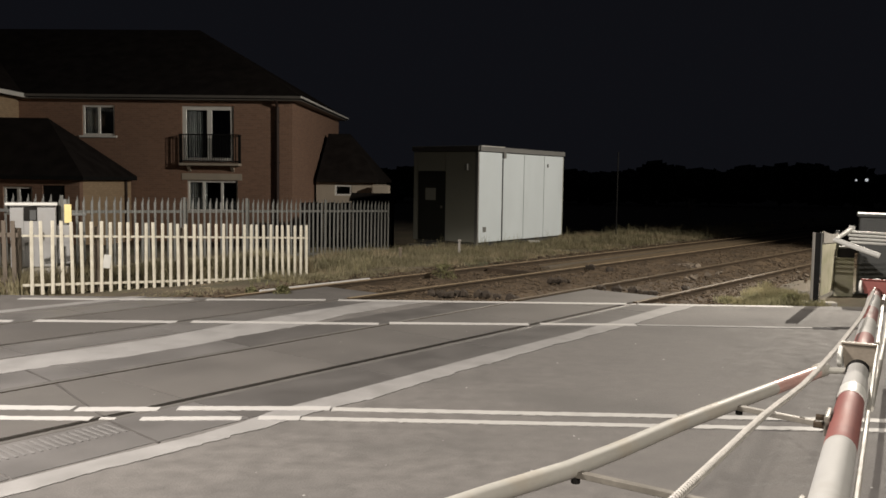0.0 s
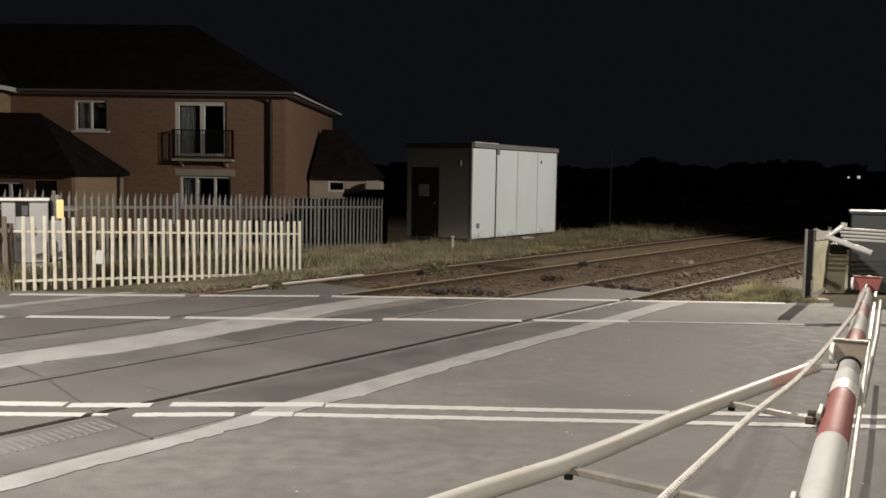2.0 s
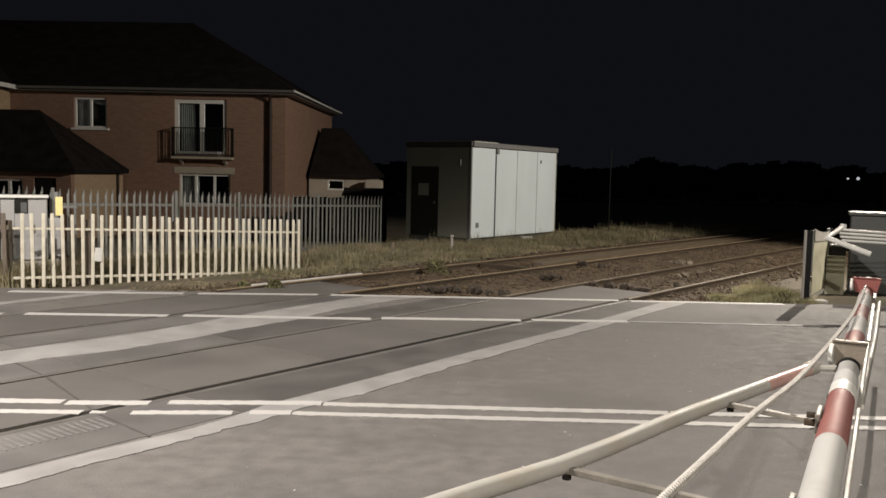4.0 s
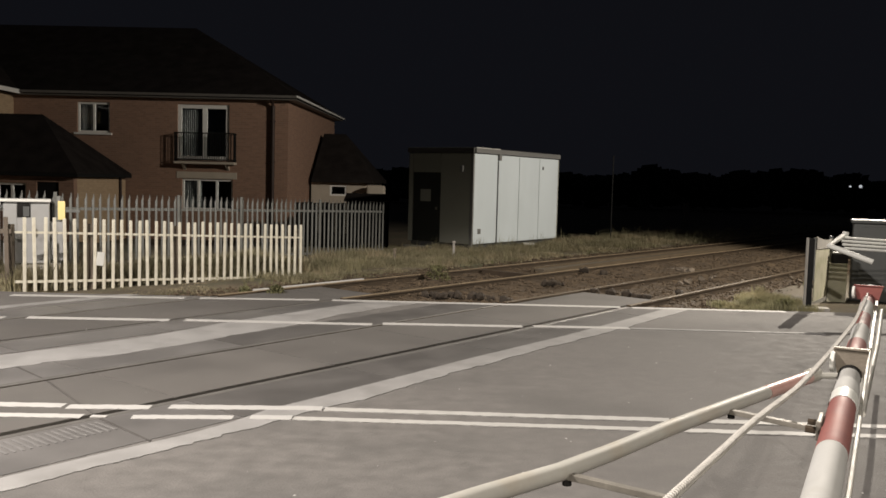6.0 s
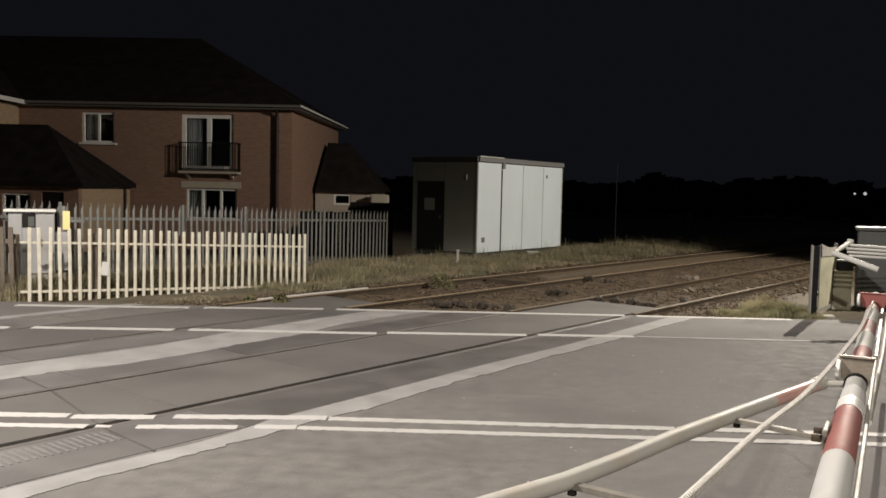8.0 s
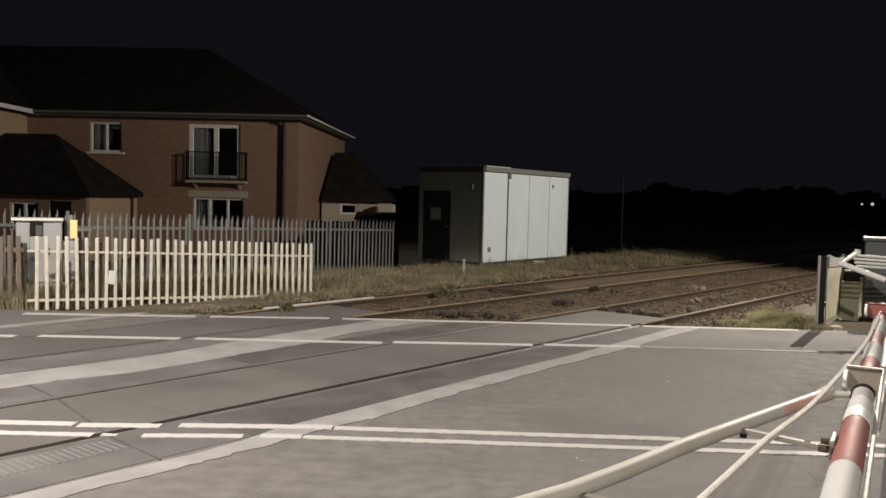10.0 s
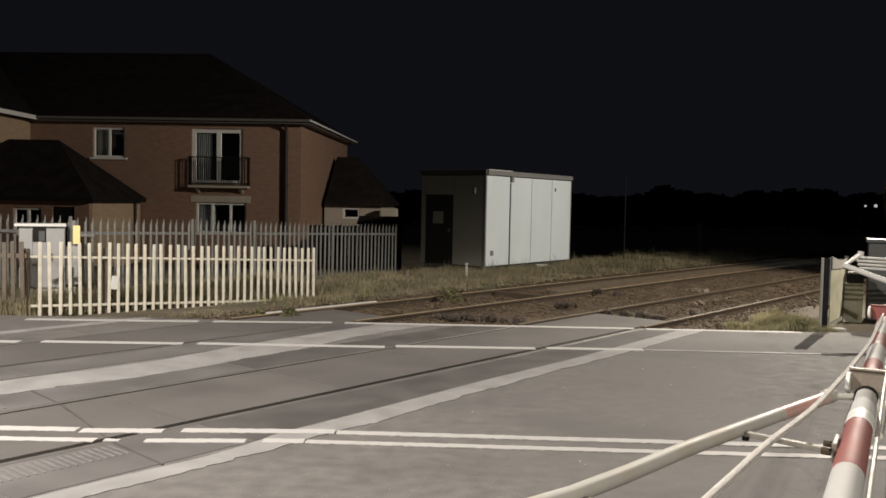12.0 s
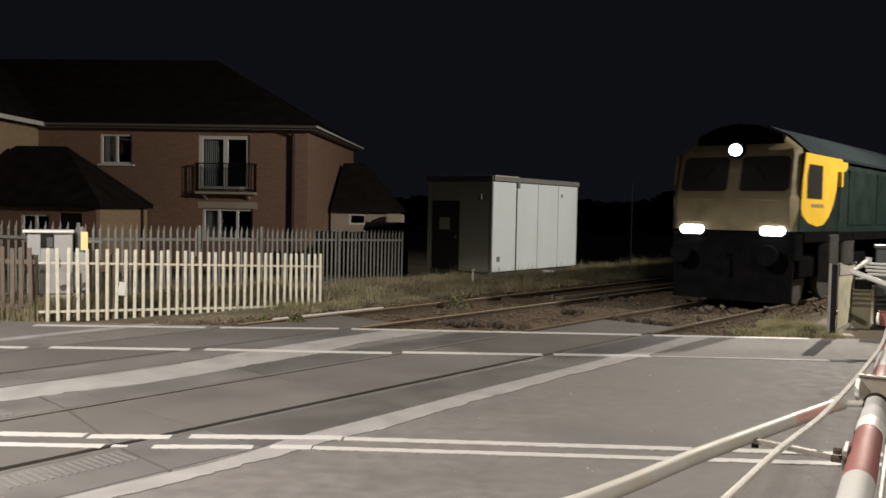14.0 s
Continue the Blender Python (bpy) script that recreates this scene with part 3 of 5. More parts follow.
def build_clods():
    rng = random.Random(31)
    spots = [(-7.2 + 0.155 * k + rng.uniform(-0.03, 0.03), 13.46 + rng.uniform(-0.05, 0.05)) for k in range(7)]
    spots += [(-8.9 + 0.075 * k, 10.75 + 0.07 * k + rng.uniform(-0.05, 0.05)) for k in range(6)]
    spots += [(-8.25 + 0.17 * k, 11.25 + rng.uniform(-0.06, 0.06)) for k in range(5)]
    spots += [(-8.45 + 0.1 * k, 13.75 + 0.08 * k) for k in range(3)] + [(-6.1, 14.2), (-6.2, 14.4), (-9.3, 16.6), (-8.7, 16.5)]
    bm = bmesh.new()
    for off, a in spots:
        p = tp(off, a)
        for _ in range(2):
            g = bmesh.ops.create_icosphere(bm, subdivisions=1, radius=1.0)
            w, at = rng.uniform(0.045, 0.09), Vector((p.x + rng.uniform(-0.06, 0.06), p.y + rng.uniform(-0.06, 0.06), 0.0))
            for v in g["verts"]:
                v.co = v.co * w * rng.uniform(0.6, 1.25) + at
    tagged(part("clods", bm, CLOD), "dark clods of earth and broken timber by the rails", "rubble", kind="stuff")
    # pale broken concrete between and beside the rails
    bm = bmesh.new()
    for o, a, w in [(-8.4 + 0.6 * rng.random(), 18.7 + 0.5 * rng.random(), rng.uniform(0.04, 0.10)) for _ in range(16)] + [(-7.06 + 0.12 * rng.random(), 16.4 + 0.3 * k, rng.uniform(0.04, 0.07)) for k in range(7)] + [(-6.6 + 1.2 * rng.random(), 15.5 + 4 * rng.random(), 0.05) for _ in range(8)]:
        p = tp(o, a)
        box(bm, -w, w, -w * 0.6, w * 0.6, -w * 0.4, w * 0.4, m=pose(p.x, p.y, -0.05, rng.uniform(-30, 30), rng.uniform(-30, 30), rng.uniform(0, 180)))
    tagged(part("broken_concrete", bm, RUBBLE), "broken pale concrete lumps beside the rails", "rubble", kind="stuff")


# ---- grass ----
def blades(name, label, spots, material, seed, tall, spread=0.05, per=6, category="grass", width=0.006):
    rng = np.random.default_rng(seed)
    vs, fs = [], []
    for x, y, k in spots:
        z0 = ground_height(x, y) - 0.02
        for _ in range(per):
            a, r = rng.uniform(0, 6.283), spread * rng.random()
            bx, by = x + r * math.cos(a), y + r * math.sin(a)
            h = tall * k * rng.uniform(0.45, 1.15)
            lean, d = h * rng.uniform(0.1, 0.7), rng.uniform(0, 6.283)
            wx, wy = width * math.sin(d) * rng.uniform(0.7, 1.4), -width * math.cos(d)
            lx, ly = lean * math.cos(d), lean * math.sin(d)
            i = len(vs)
            vs += [(bx - wx, by - wy, z0), (bx + wx, by + wy, z0), (bx + wx * 0.7 + lx * 0.4, by + wy * 0.7 + ly * 0.4, z0 + h * 0.6), (bx - wx * 0.7 + lx * 0.4, by - wy * 0.7 + ly * 0.4, z0 + h * 0.6), (bx + lx, by + ly, z0 + h)]
            fs += [(i, i + 1, i + 2, i + 3), (i + 3, i + 2, i + 4)]
    ob = sheet_from_arrays(name, vs, fs, material)
    return tagged(ob, label, category, kind="stuff")


def build_grass():
    rng = random.Random(7)
    spots = []
    while len(spots) < 14000:
        o, a = rng.uniform(-15.6, -11.1), 4.5 + 30 * rng.random() ** 1.3
        p = tp(o, a)
        if p.y < ROAD_FAR + 0.12:
            continue
        low = 0.18 if a < 10.4 else 0.8
        k = 0.5 + 0.9 * noise.noise(p * 0.9) + (0.45 if o < -12.6 else 0) - (0.35 if o > -11.8 else 0)
        if k < 0.18:
            continue
        spots.append((p.x, p.y, low * min(1.5, k)))
    blades("verge_grass", "rough pale green grass on the verge beside the tracks", spots, GRASS, 1, 0.24, 0.10, 7, width=0.008)
    spots = []
    a0, a1 = Vector((-6.34, 13.31, 0)), Vector((-2.66, 16.75, 0))
    side = Vector((a0.y - a1.y, a1.x - a0.x, 0)).normalized()
    while len(spots) < 3600:
        p = a0.lerp(a1, rng.uniform(-0.12, 1.05)) + side * rng.uniform(0.14, 1.3)
        if p.y > ROAD_FAR + 0.2:
            spots.append((p.x, p.y, 0.85 + 0.5 * noise.noise(p * 1.2)))
    blades("bank_grass", "rough grass on the bank between the two fences", spots, GRASS, 6, 0.46, 0.10, 7, width=0.008)
    spots = []
    while len(spots) < 900:
        o, a = rng.uniform(-15.0, -11.9), rng.uniform(22, 52)
        p = tp(o, a)
        spots.append((p.x, p.y, 0.7 + 0.6 * noise.noise(p * 0.7)))
    blades("far_grass", "tall dry grass along the railway", spots, GRASS, 2, 0.18, 0.15, 7, width=0.010)
    spots = []
    while len(spots) < 2400:
        x, y = rng.uniform(3.4, 5.9), rng.uniform(13.2, 16.2)
        p = Vector((x, y, 0))
        if p.dot(N) < -5.1 + 0.5 * noise.noise(p * 2):
            continue
        if rng.random() > 0.3 + (x - 3.4) / 2.0:
            continue
        spots.append((x, y, 0.15 + 0.7 * max(0, noise.noise(p * 2.3)) + 0.6 * max(0.0, min(1.0, (x - 4.7) / 0.6))))
    blades("corner_grass", "pale green weeds and grass by the barrier post", spots, GRASS_PALE, 3, 0.20, 0.13, 6, width=0.005)
    spots = []
    for _ in range(900):
        o, a = rng.uniform(-11.9, -4.2), rng.uniform(8, 36)
        p = tp(o, a)
        if p.y > ROAD_FAR + 0.2 and noise.noise(p * 0.8) > 0.12:
            spots.append((p.x, p.y, rng.uniform(0.3, 0.8)))
    blades("track_weeds", "small weeds growing in the ballast", spots, WEED, 4, 0.20, 0.06, 6, "weeds", 0.010)
    # tall dry stalks that stand out of the verge in tufts
    spots = []
    while len(spots) < 520:
        o, a = rng.uniform(-15.4, -11.6), 9.5 + 26 * rng.random()
        p = tp(o, a)
        if p.y > ROAD_FAR + 0.5 and noise.noise(p * 0.7) > 0.0:
            spots.append((p.x, p.y, rng.uniform(0.5, 1.2)))
    blades("dry_stalks", "thin tall dry grass stalks on the verge", spots, GRASS_PALE, 12, 0.42, 0.12, 7, width=0.0045)
    # leafy bushes at the corner of the verge and by the post
    rng2 = random.Random(11)

    def bush(place, size, n, label):
        root = thing("weed_bush", label, "bush", pose(*place))
        bm = bmesh.new()
        for k in range(7):
            a = rng2.uniform(0, 6.28)
            tube(bm, [(0.03 * math.cos(a), 0.03 * math.sin(a), -0.08), (size * 0.3 * math.cos(a), size * 0.3 * math.sin(a), size * 0.35), (size * 0.5 * math.cos(a), size * 0.5 * math.sin(a), size * 0.6)], 0.006, 5)
        part("stems", bm, TIMBER, root)
        bm = bmesh.new()
        for _ in range(n):
            a, r, z = rng2.uniform(0, 6.28), size * 0.75 * rng2.random() ** 0.6, size * 0.75 * rng2.random()
            r *= 1.1 - z / size * 0.7
            m = pose(r * math.cos(a), r * math.sin(a), z, rng2.uniform(-60, 60), rng2.uniform(-60, 60), rng2.uniform(0, 360))
            s = rng2.uniform(0.02, 0.045)
            bm.faces.new([bm.verts.new(m @ Vector(c)) for c in ((-s, 0, 0), (0, -s * 0.45, 0.004), (s, 0, 0), (0, s * 0.45, 0.004))])
        ob = part("leaves", bm, WEED, root)
        ob["kind"] = "stuff"
    bush((-2.55, 13.75, -0.05), 0.22, 300, "low dark green weed bush at the edge of the road")
    bush((-3.05, 13.72, -0.05), 0.18, 240, "low dark green weed bush at the edge of the road")
    bush((5.42, 13.42, -0.05), 0.26, 320, "leafy green weed bush beside the barrier post")
    p = tp(-10.6, 13.2)
    bush((p.x, p.y, -0.08), 0.36, 320, "dry brown-green weed bush beside the rail")


# ---- house ----
def hip_roof(bm, x0, x1, y0, y1, z, rise, over=0.35, ridge_along="x", thick=0.12, left_gable=False):
    a, b, c, d = x0 - over, x1 + over, y0 - over, y1 + over
    if ridge_along == "x":
        run = (d - c) / 2
        r0, r1 = (a if left_gable else a + run, (c + d) / 2), (b - run, (c + d) / 2)
    else:
        run = (b - a) / 2
        r0, r1 = ((a + b) / 2, c + run), ((a + b) / 2, d - run)
    base = [(a, c), (b, c), (b, d), (a, d)]
    v = [bm.verts.new((*p, z)) for p in base] + [bm.verts.new((*r0, z + rise)), bm.verts.new((*r1, z + rise))]
    u = [bm.verts.new((*p, z - thick)) for p in base]
    if ridge_along == "x":
        faces = [(0, 1, 5, 4), (1, 2, 5), (2, 3, 4, 5), (3, 0, 4)]
    else:
        faces = [(0, 1, 4), (1, 2, 5, 4), (2, 3, 5), (3, 0, 4, 5)]
    for f in faces:
        bm.faces.new([v[i] for i in f])
    for i in range(4):
        j = (i + 1) % 4
        bm.faces.new((u[i], u[j], v[j], v[i]))
    bm.faces.new(u)


def window(parent, x0, x1, z0, z1, y, lights, curtain=True, w=0.075):
    """A white framed window set back in its opening, with one pane to each light."""
    win = thing("window", "", "", None)
    win.parent = parent
    bm = bmesh.new()
    box(bm, x0, x0 + w, y, y + 0.07, z0, z1, 0.006)
    box(bm, x1 - w, x1, y, y + 0.07, z0, z1, 0.006)
    box(bm, x0 + w, x1 - w, y, y + 0.07, z1 - w, z1, 0.006)
    box(bm, x0 + w, x1 - w, y, y + 0.07, z0, z0 + w, 0.006)
    xs = [x0 + w] + [x0 + (x1 - x0) * f for f in lights] + [x1 - w]
    for x in xs[1:-1]:
        box(bm, x - w * 0.6, x + w * 0.6, y - 0.004, y + 0.07, z0 + w, z1 - w, 0.006)
    part("window_frame", bm, UPVC, win, "white plastic window frame")
    for a, b in zip(xs, xs[1:]):
        pane = part("pane", boxed(a - 0.01, b + 0.01, y + 0.03, y + 0.042, z0 + w - 0.01, z1 - w + 0.01), GLASS, win)
        pane.visible_shadow = False
    if curtain:
        bm = bmesh.new()
        n = 24
        top = [bm.verts.new((x0 + w + (x1 - x0 - 2 * w) * 0.34 * i / n, y + 0.18 + 0.02 * math.sin(i * 1.9), z1 - w)) for i in range(n + 1)]
        low = [bm.verts.new((v.co.x, v.co.y, z0 + w)) for v in top]
        for i in range(n):
            bm.faces.new((top[i], top[i + 1], low[i + 1], low[i]))
        part("curtain", bm, CURTAIN, win, "pale net curtain", True)
    return win


def build_house():
    base, eave = -0.6, 4.74
    house = thing("house", "two-storey brown brick house with white windows and a tiled hip roof", "house", pose(-5.70, 32.8, 0, 0, 0, -2.6))
    wide, deep = 10.75, 10.4
    holes = [(-8.03, -6.78, 3.36, 4.50), (-4.20, -2.22, 2.42, 4.50), (-4.02, -2.08, 0.55, 1.72), (-7.6, -6.7, -0.5, 1.6)]
    part("front_wall", wall_mesh(-wide, 0, base, eave, 0, 0.28, holes), BRICK, house, "brown brick front wall")
    bm = bmesh.new()
    box(bm, -0.28, 0, 0.28, deep, base, eave)
    part("side_wall", bm, BRICK, house, "warm brown brick side wall")
    bm = bmesh.new()
    box(bm, -wide, -0.28, deep - 0.28, deep, base, eave)
    box(bm, -wide, -wide + 0.28, 0.28, deep - 0.28, base, eave)
    part("rear_wall", bm, BRICK, house)
    part("upper_floor", boxed(-wide + 0.28, -0.28, 0.29, deep - 0.28, 2.1, 2.35), DARKROOM, house)
    part("inner_wall", boxed(-wide + 0.28, -0.28, 3.2, 3.3, base, eave), DARKROOM, house)
    bm = bmesh.new()
    hip_roof(bm, -wide - 6, 0, 0, deep, eave + 0.14, 3.3, 0.38, left_gable=True)
    part("roof", bm, ROOF, house, "dark tiled hip roof")
    # fascia boards and gutters along the eaves
    bm = bmesh.new()
    box(bm, -wide - 0.2, 0.39, -0.44, -0.395, eave + 0.03, eave + 0.125, 0.01)
    part("fascia", bm, GUTTER, house, "pale grey fascia board and gutter")
    bm = bmesh.new()
    box(bm, 0.395, 0.44, -0.44, deep + 0.4, eave + 0.05, eave + 0.125, 0.01)
    part("fascia", bm, UPVC, house, "white fascia board along the side eaves")
    part("soffit", boxed(-wide, 0.38, -0.38, -0.004, eave - 0.04, eave - 0.005), GUTTER, house)
    part("soffit", boxed(0.004, 0.38, 0, deep, eave - 0.04, eave - 0.005), GUTTER, house)
    # downpipe by the corner
    bm = bmesh.new()
    cyl(bm, (-0.55, -0.10, base), (-0.55, -0.10, eave - 0.25), 0.075, seg=12)
    tube(bm, [(-0.55, -0.09, eave - 0.27), (-0.55, -0.20, eave - 0.15), (-0.55, -0.38, eave - 0.03)], 0.055)
    for z in (0.8, 2.4, 3.9):
        box(bm, -0.64, -0.46, -0.16, 0.0, z, z + 0.05, 0.01)
    part("downpipe", bm, PIPE, house, "dark brown rainwater downpipe", True)
    # lintels and sills
    part("lintel", boxed(-4.22, -1.92, -0.02, 0.1, 1.73, 1.98, 0.008), RENDER, house, "pale stone lintel over the ground-floor window")
    part("window_sill", boxed(-8.13, -6.68, -0.08, 0.12, 3.28, 3.355, 0.01), UPVC, house, "white window sill")
    window(house, -8.03, -6.78, 3.36, 4.50, 0.07, [0.5])
    window(house, -4.20, -2.22, 2.42, 4.50, 0.07, [0.52], w=0.15)
    window(house, -4.02, -2.08, 0.55, 1.72, 0.07, [0.32, 0.68])
    part("front_door", boxed(-7.6, -6.7, 0.06, 0.12, -0.5, 1.6, 0.01), BLACK, house)
    # iron Juliet balcony in front of the French windows
    bal = thing("balcony", "", "")
    bal.parent = house
    tagged(bal, "black iron balcony on a stone slab before the French windows")
    part("slab", boxed(-4.2, -1.93, -0.40, -0.002, 2.27, 2.36, 0.015), RENDER, bal)
    for s in (-3.9, -2.25):
        bm = bmesh.new()
        prism(bm, [(0.0, 2.27), (-0.34, 2.27), (-0.05, 2.08), (0.0, 2.04)], 0, s - 0.05, s + 0.05)
        part("console", bm, RENDER, bal)
    bm = bmesh.new()
    for z in (2.44, 3.42):
        tube(bm, [(-4.18, -0.01, z), (-4.18, -0.38, z), (-1.95, -0.38, z), (-1.95, -0.01, z)], 0.02, 8)
    part("handrail", bm, BLACK, bal)
    bar = finish(rod((0, 0, 2.36), (0, 0, 3.42), 0.012, seg=6), "baluster", BLACK)
    for i in range(26):
        ob = new("baluster", bar)
        ob.parent, ob.location = bal, (-4.18 + 2.23 * i / 25, -0.38, 0)
    for i in range(4):
        for x in (-4.18, -1.95):
            ob = new("baluster", bar)
            ob.parent, ob.location = bal, (x, -0.06 - 0.08 * i, 0)
    return house


def build_wing():
    """The next house of the terrace, standing forward."""
    house = thing("house", "forward brick wing of the terrace with white fascia", "house", pose(-16.35, 26.2, 0, 0, 0, -1.5), "houses")
    part("side_wall", boxed(-0.28, 0, 0, 7.3, -0.6, 4.74), BRICK_LIT, house, "brick side wall coloured pale as if lit")
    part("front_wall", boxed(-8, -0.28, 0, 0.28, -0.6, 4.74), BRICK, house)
    part("rear_wall", boxed(-8, -0.28, 16.7, 17, -0.6, 4.74), BRICK, house)
    bm = bmesh.new()
    hip_roof(bm, -8, 0, 0, 17, 4.88, 2.9, 0.38, "y")
    part("roof", bm, ROOF, house, "dark tiled hip roof")
    part("fascia", boxed(0.395, 0.44, -0.4, 7.1, 4.72, 4.88, 0.01), UPVC, house, "white fascia board")


def build_porch():
    porch = thing("annexe", "single-storey brick annexe with a hipped dark tiled roof", "annexe", pose(-12.0, 28.7, 0, 0, 0, -2.6))
    part("side_wall", boxed(-0.25, 0, 0.25, 4.2, -0.6, 1.72), BRICK_LIT, porch, "brick side wall coloured pale as if lit")
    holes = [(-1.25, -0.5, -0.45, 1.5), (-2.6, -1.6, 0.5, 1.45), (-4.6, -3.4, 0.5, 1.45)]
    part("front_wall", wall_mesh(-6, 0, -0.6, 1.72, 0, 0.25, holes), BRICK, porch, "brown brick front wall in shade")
    part("side_wall", boxed(-6, -5.75, 0.25, 4.2, -0.6, 1.72), BRICK, porch)
    part("inner_wall", boxed(-5.75, -0.25, 2.6, 2.7, -0.6, 1.72), DARKROOM, porch)
    bm = bmesh.new()
    hip_roof(bm, -6, 0, 0, 4.15, 1.84, 2.0, 0.18)
    part("roof", bm, ROOF, porch, "dark tiled hip roof")
    part("fascia", boxed(-6.15, 0.18, -0.24, -0.185, 1.68, 1.80, 0.01), BLACK, porch, "dark fascia and gutter")
    part("fascia", boxed(0.185, 0.24, -0.24, 4.2, 1.68, 1.80, 0.01), BLACK, porch, "dark fascia and gutter")
    part("downpipe", rod((0.06, 3.6, -0.6), (0.06, 3.6, 1.7), 0.05, seg=10), PIPE, porch, "dark downpipe")
    window(porch, -2.6, -1.6, 0.5, 1.45, 0.06, [0.5], curtain=False)
    window(porch, -4.6, -3.4, 0.5, 1.45, 0.06, [0.5], curtain=False)
    part("door", boxed(-1.25, -0.5, 0.05, 0.11, -0.45, 1.5, 0.01), BLACK, porch)


def build_outhouse():
    out = thing("outhouse", "low rendered outhouse with a small white window against the house", "outhouse", pose(-5.40, 36.9, 0, 0, 0, -2.6))
    part("front_wall", wall_mesh(0, 2.42, -0.6, 1.70, 0, 0.2, [(0.78, 1.50, 1.14, 1.60)]), RENDER, out, "cream rendered wall")
    part("side_wall", boxed(2.22, 2.42, 0.2, 5.0, -0.6, 1.70), RENDER, out)
    part("rear_wall", boxed(0.05, 2.22, 4.8, 5.0, -0.6, 1.70), RENDER, out)
    bm = bmesh.new()
    v = [bm.verts.new(p) for p in ((0.06, -0.3, 1.82), (0.06, 2.5, 3.87), (0.06, 5.3, 1.82), (1.05, 2.5, 3.87), (2.62, -0.3, 1.82), (2.62, 5.3, 1.82))]
    u = [bm.verts.new(v[i].co - Vector((0, 0, 0.12))) for i in (0, 4, 5, 2)]
    for f in ((0, 4, 3, 1), (4, 5, 3), (5, 2, 1, 3), (0, 1, 2)):
        bm.faces.new([v[i] for i in f])
    for a, b, c, d in ((v[0], v[4], u[1], u[0]), (v[4], v[5], u[2], u[1]), (v[5], v[2], u[3], u[2]), (v[2], v[0], u[0], u[3])):
        bm.faces.new((a, b, c, d))
    bm.faces.new(u)
    part("roof", bm, ROOF, out, "dark tiled lean-to hip roof")
    window(out, 0.78, 1.50, 1.14, 1.60, 0.03, [], curtain=False)
    tank = thing("oil_tank", "pale oil tank beside the outhouse", "tank", pose(-2.62, 36.3, 0))
    part("shell", boxed(-0.38, 0.38, -0.25, 0.25, 0.9, 1.62, 0.08), RENDER, tank)
    part("stand", boxed(-0.34, 0.34, -0.22, 0.22, -0.62, 0.91, 0.01), CONCRETE, tank)
    shed = thing("garden_shed", "low dark garden shed behind the railings", "shed", pose(-2.55, 31.5, 0))
    part("body", boxed(-0.70, 0.72, -0.8, 0.8, -0.65, 1.10, 0.01), RUBBER, shed)
    bm = bmesh.new()
    prism(bm, [(-0.95, 1.06), (0.0, 1.30), (0.95, 1.06), (0.95, 1.11), (0.0, 1.35), (-0.95, 1.11)], 0, -0.78, 0.80)
    part("roof", bm, ROOF, shed)
    hedge = thing("garden_fence", "dark close-boarded garden fence behind the railings", "fence", pose(-4.3, 31.2, 0))
    for k in range(9):
        part("board", boxed(-0.80 + 0.2 * k, -0.61 + 0.2 * k, -0.012, 0.012, -0.62, 0.98 + 0.012 * (k % 3), 0.004), RUBBER, hedge)
    for z in (-0.2, 0.6):
        part("rail", boxed(-0.80, 1.0, 0.012, 0.06, z, z + 0.08), RUBBER, hedge)


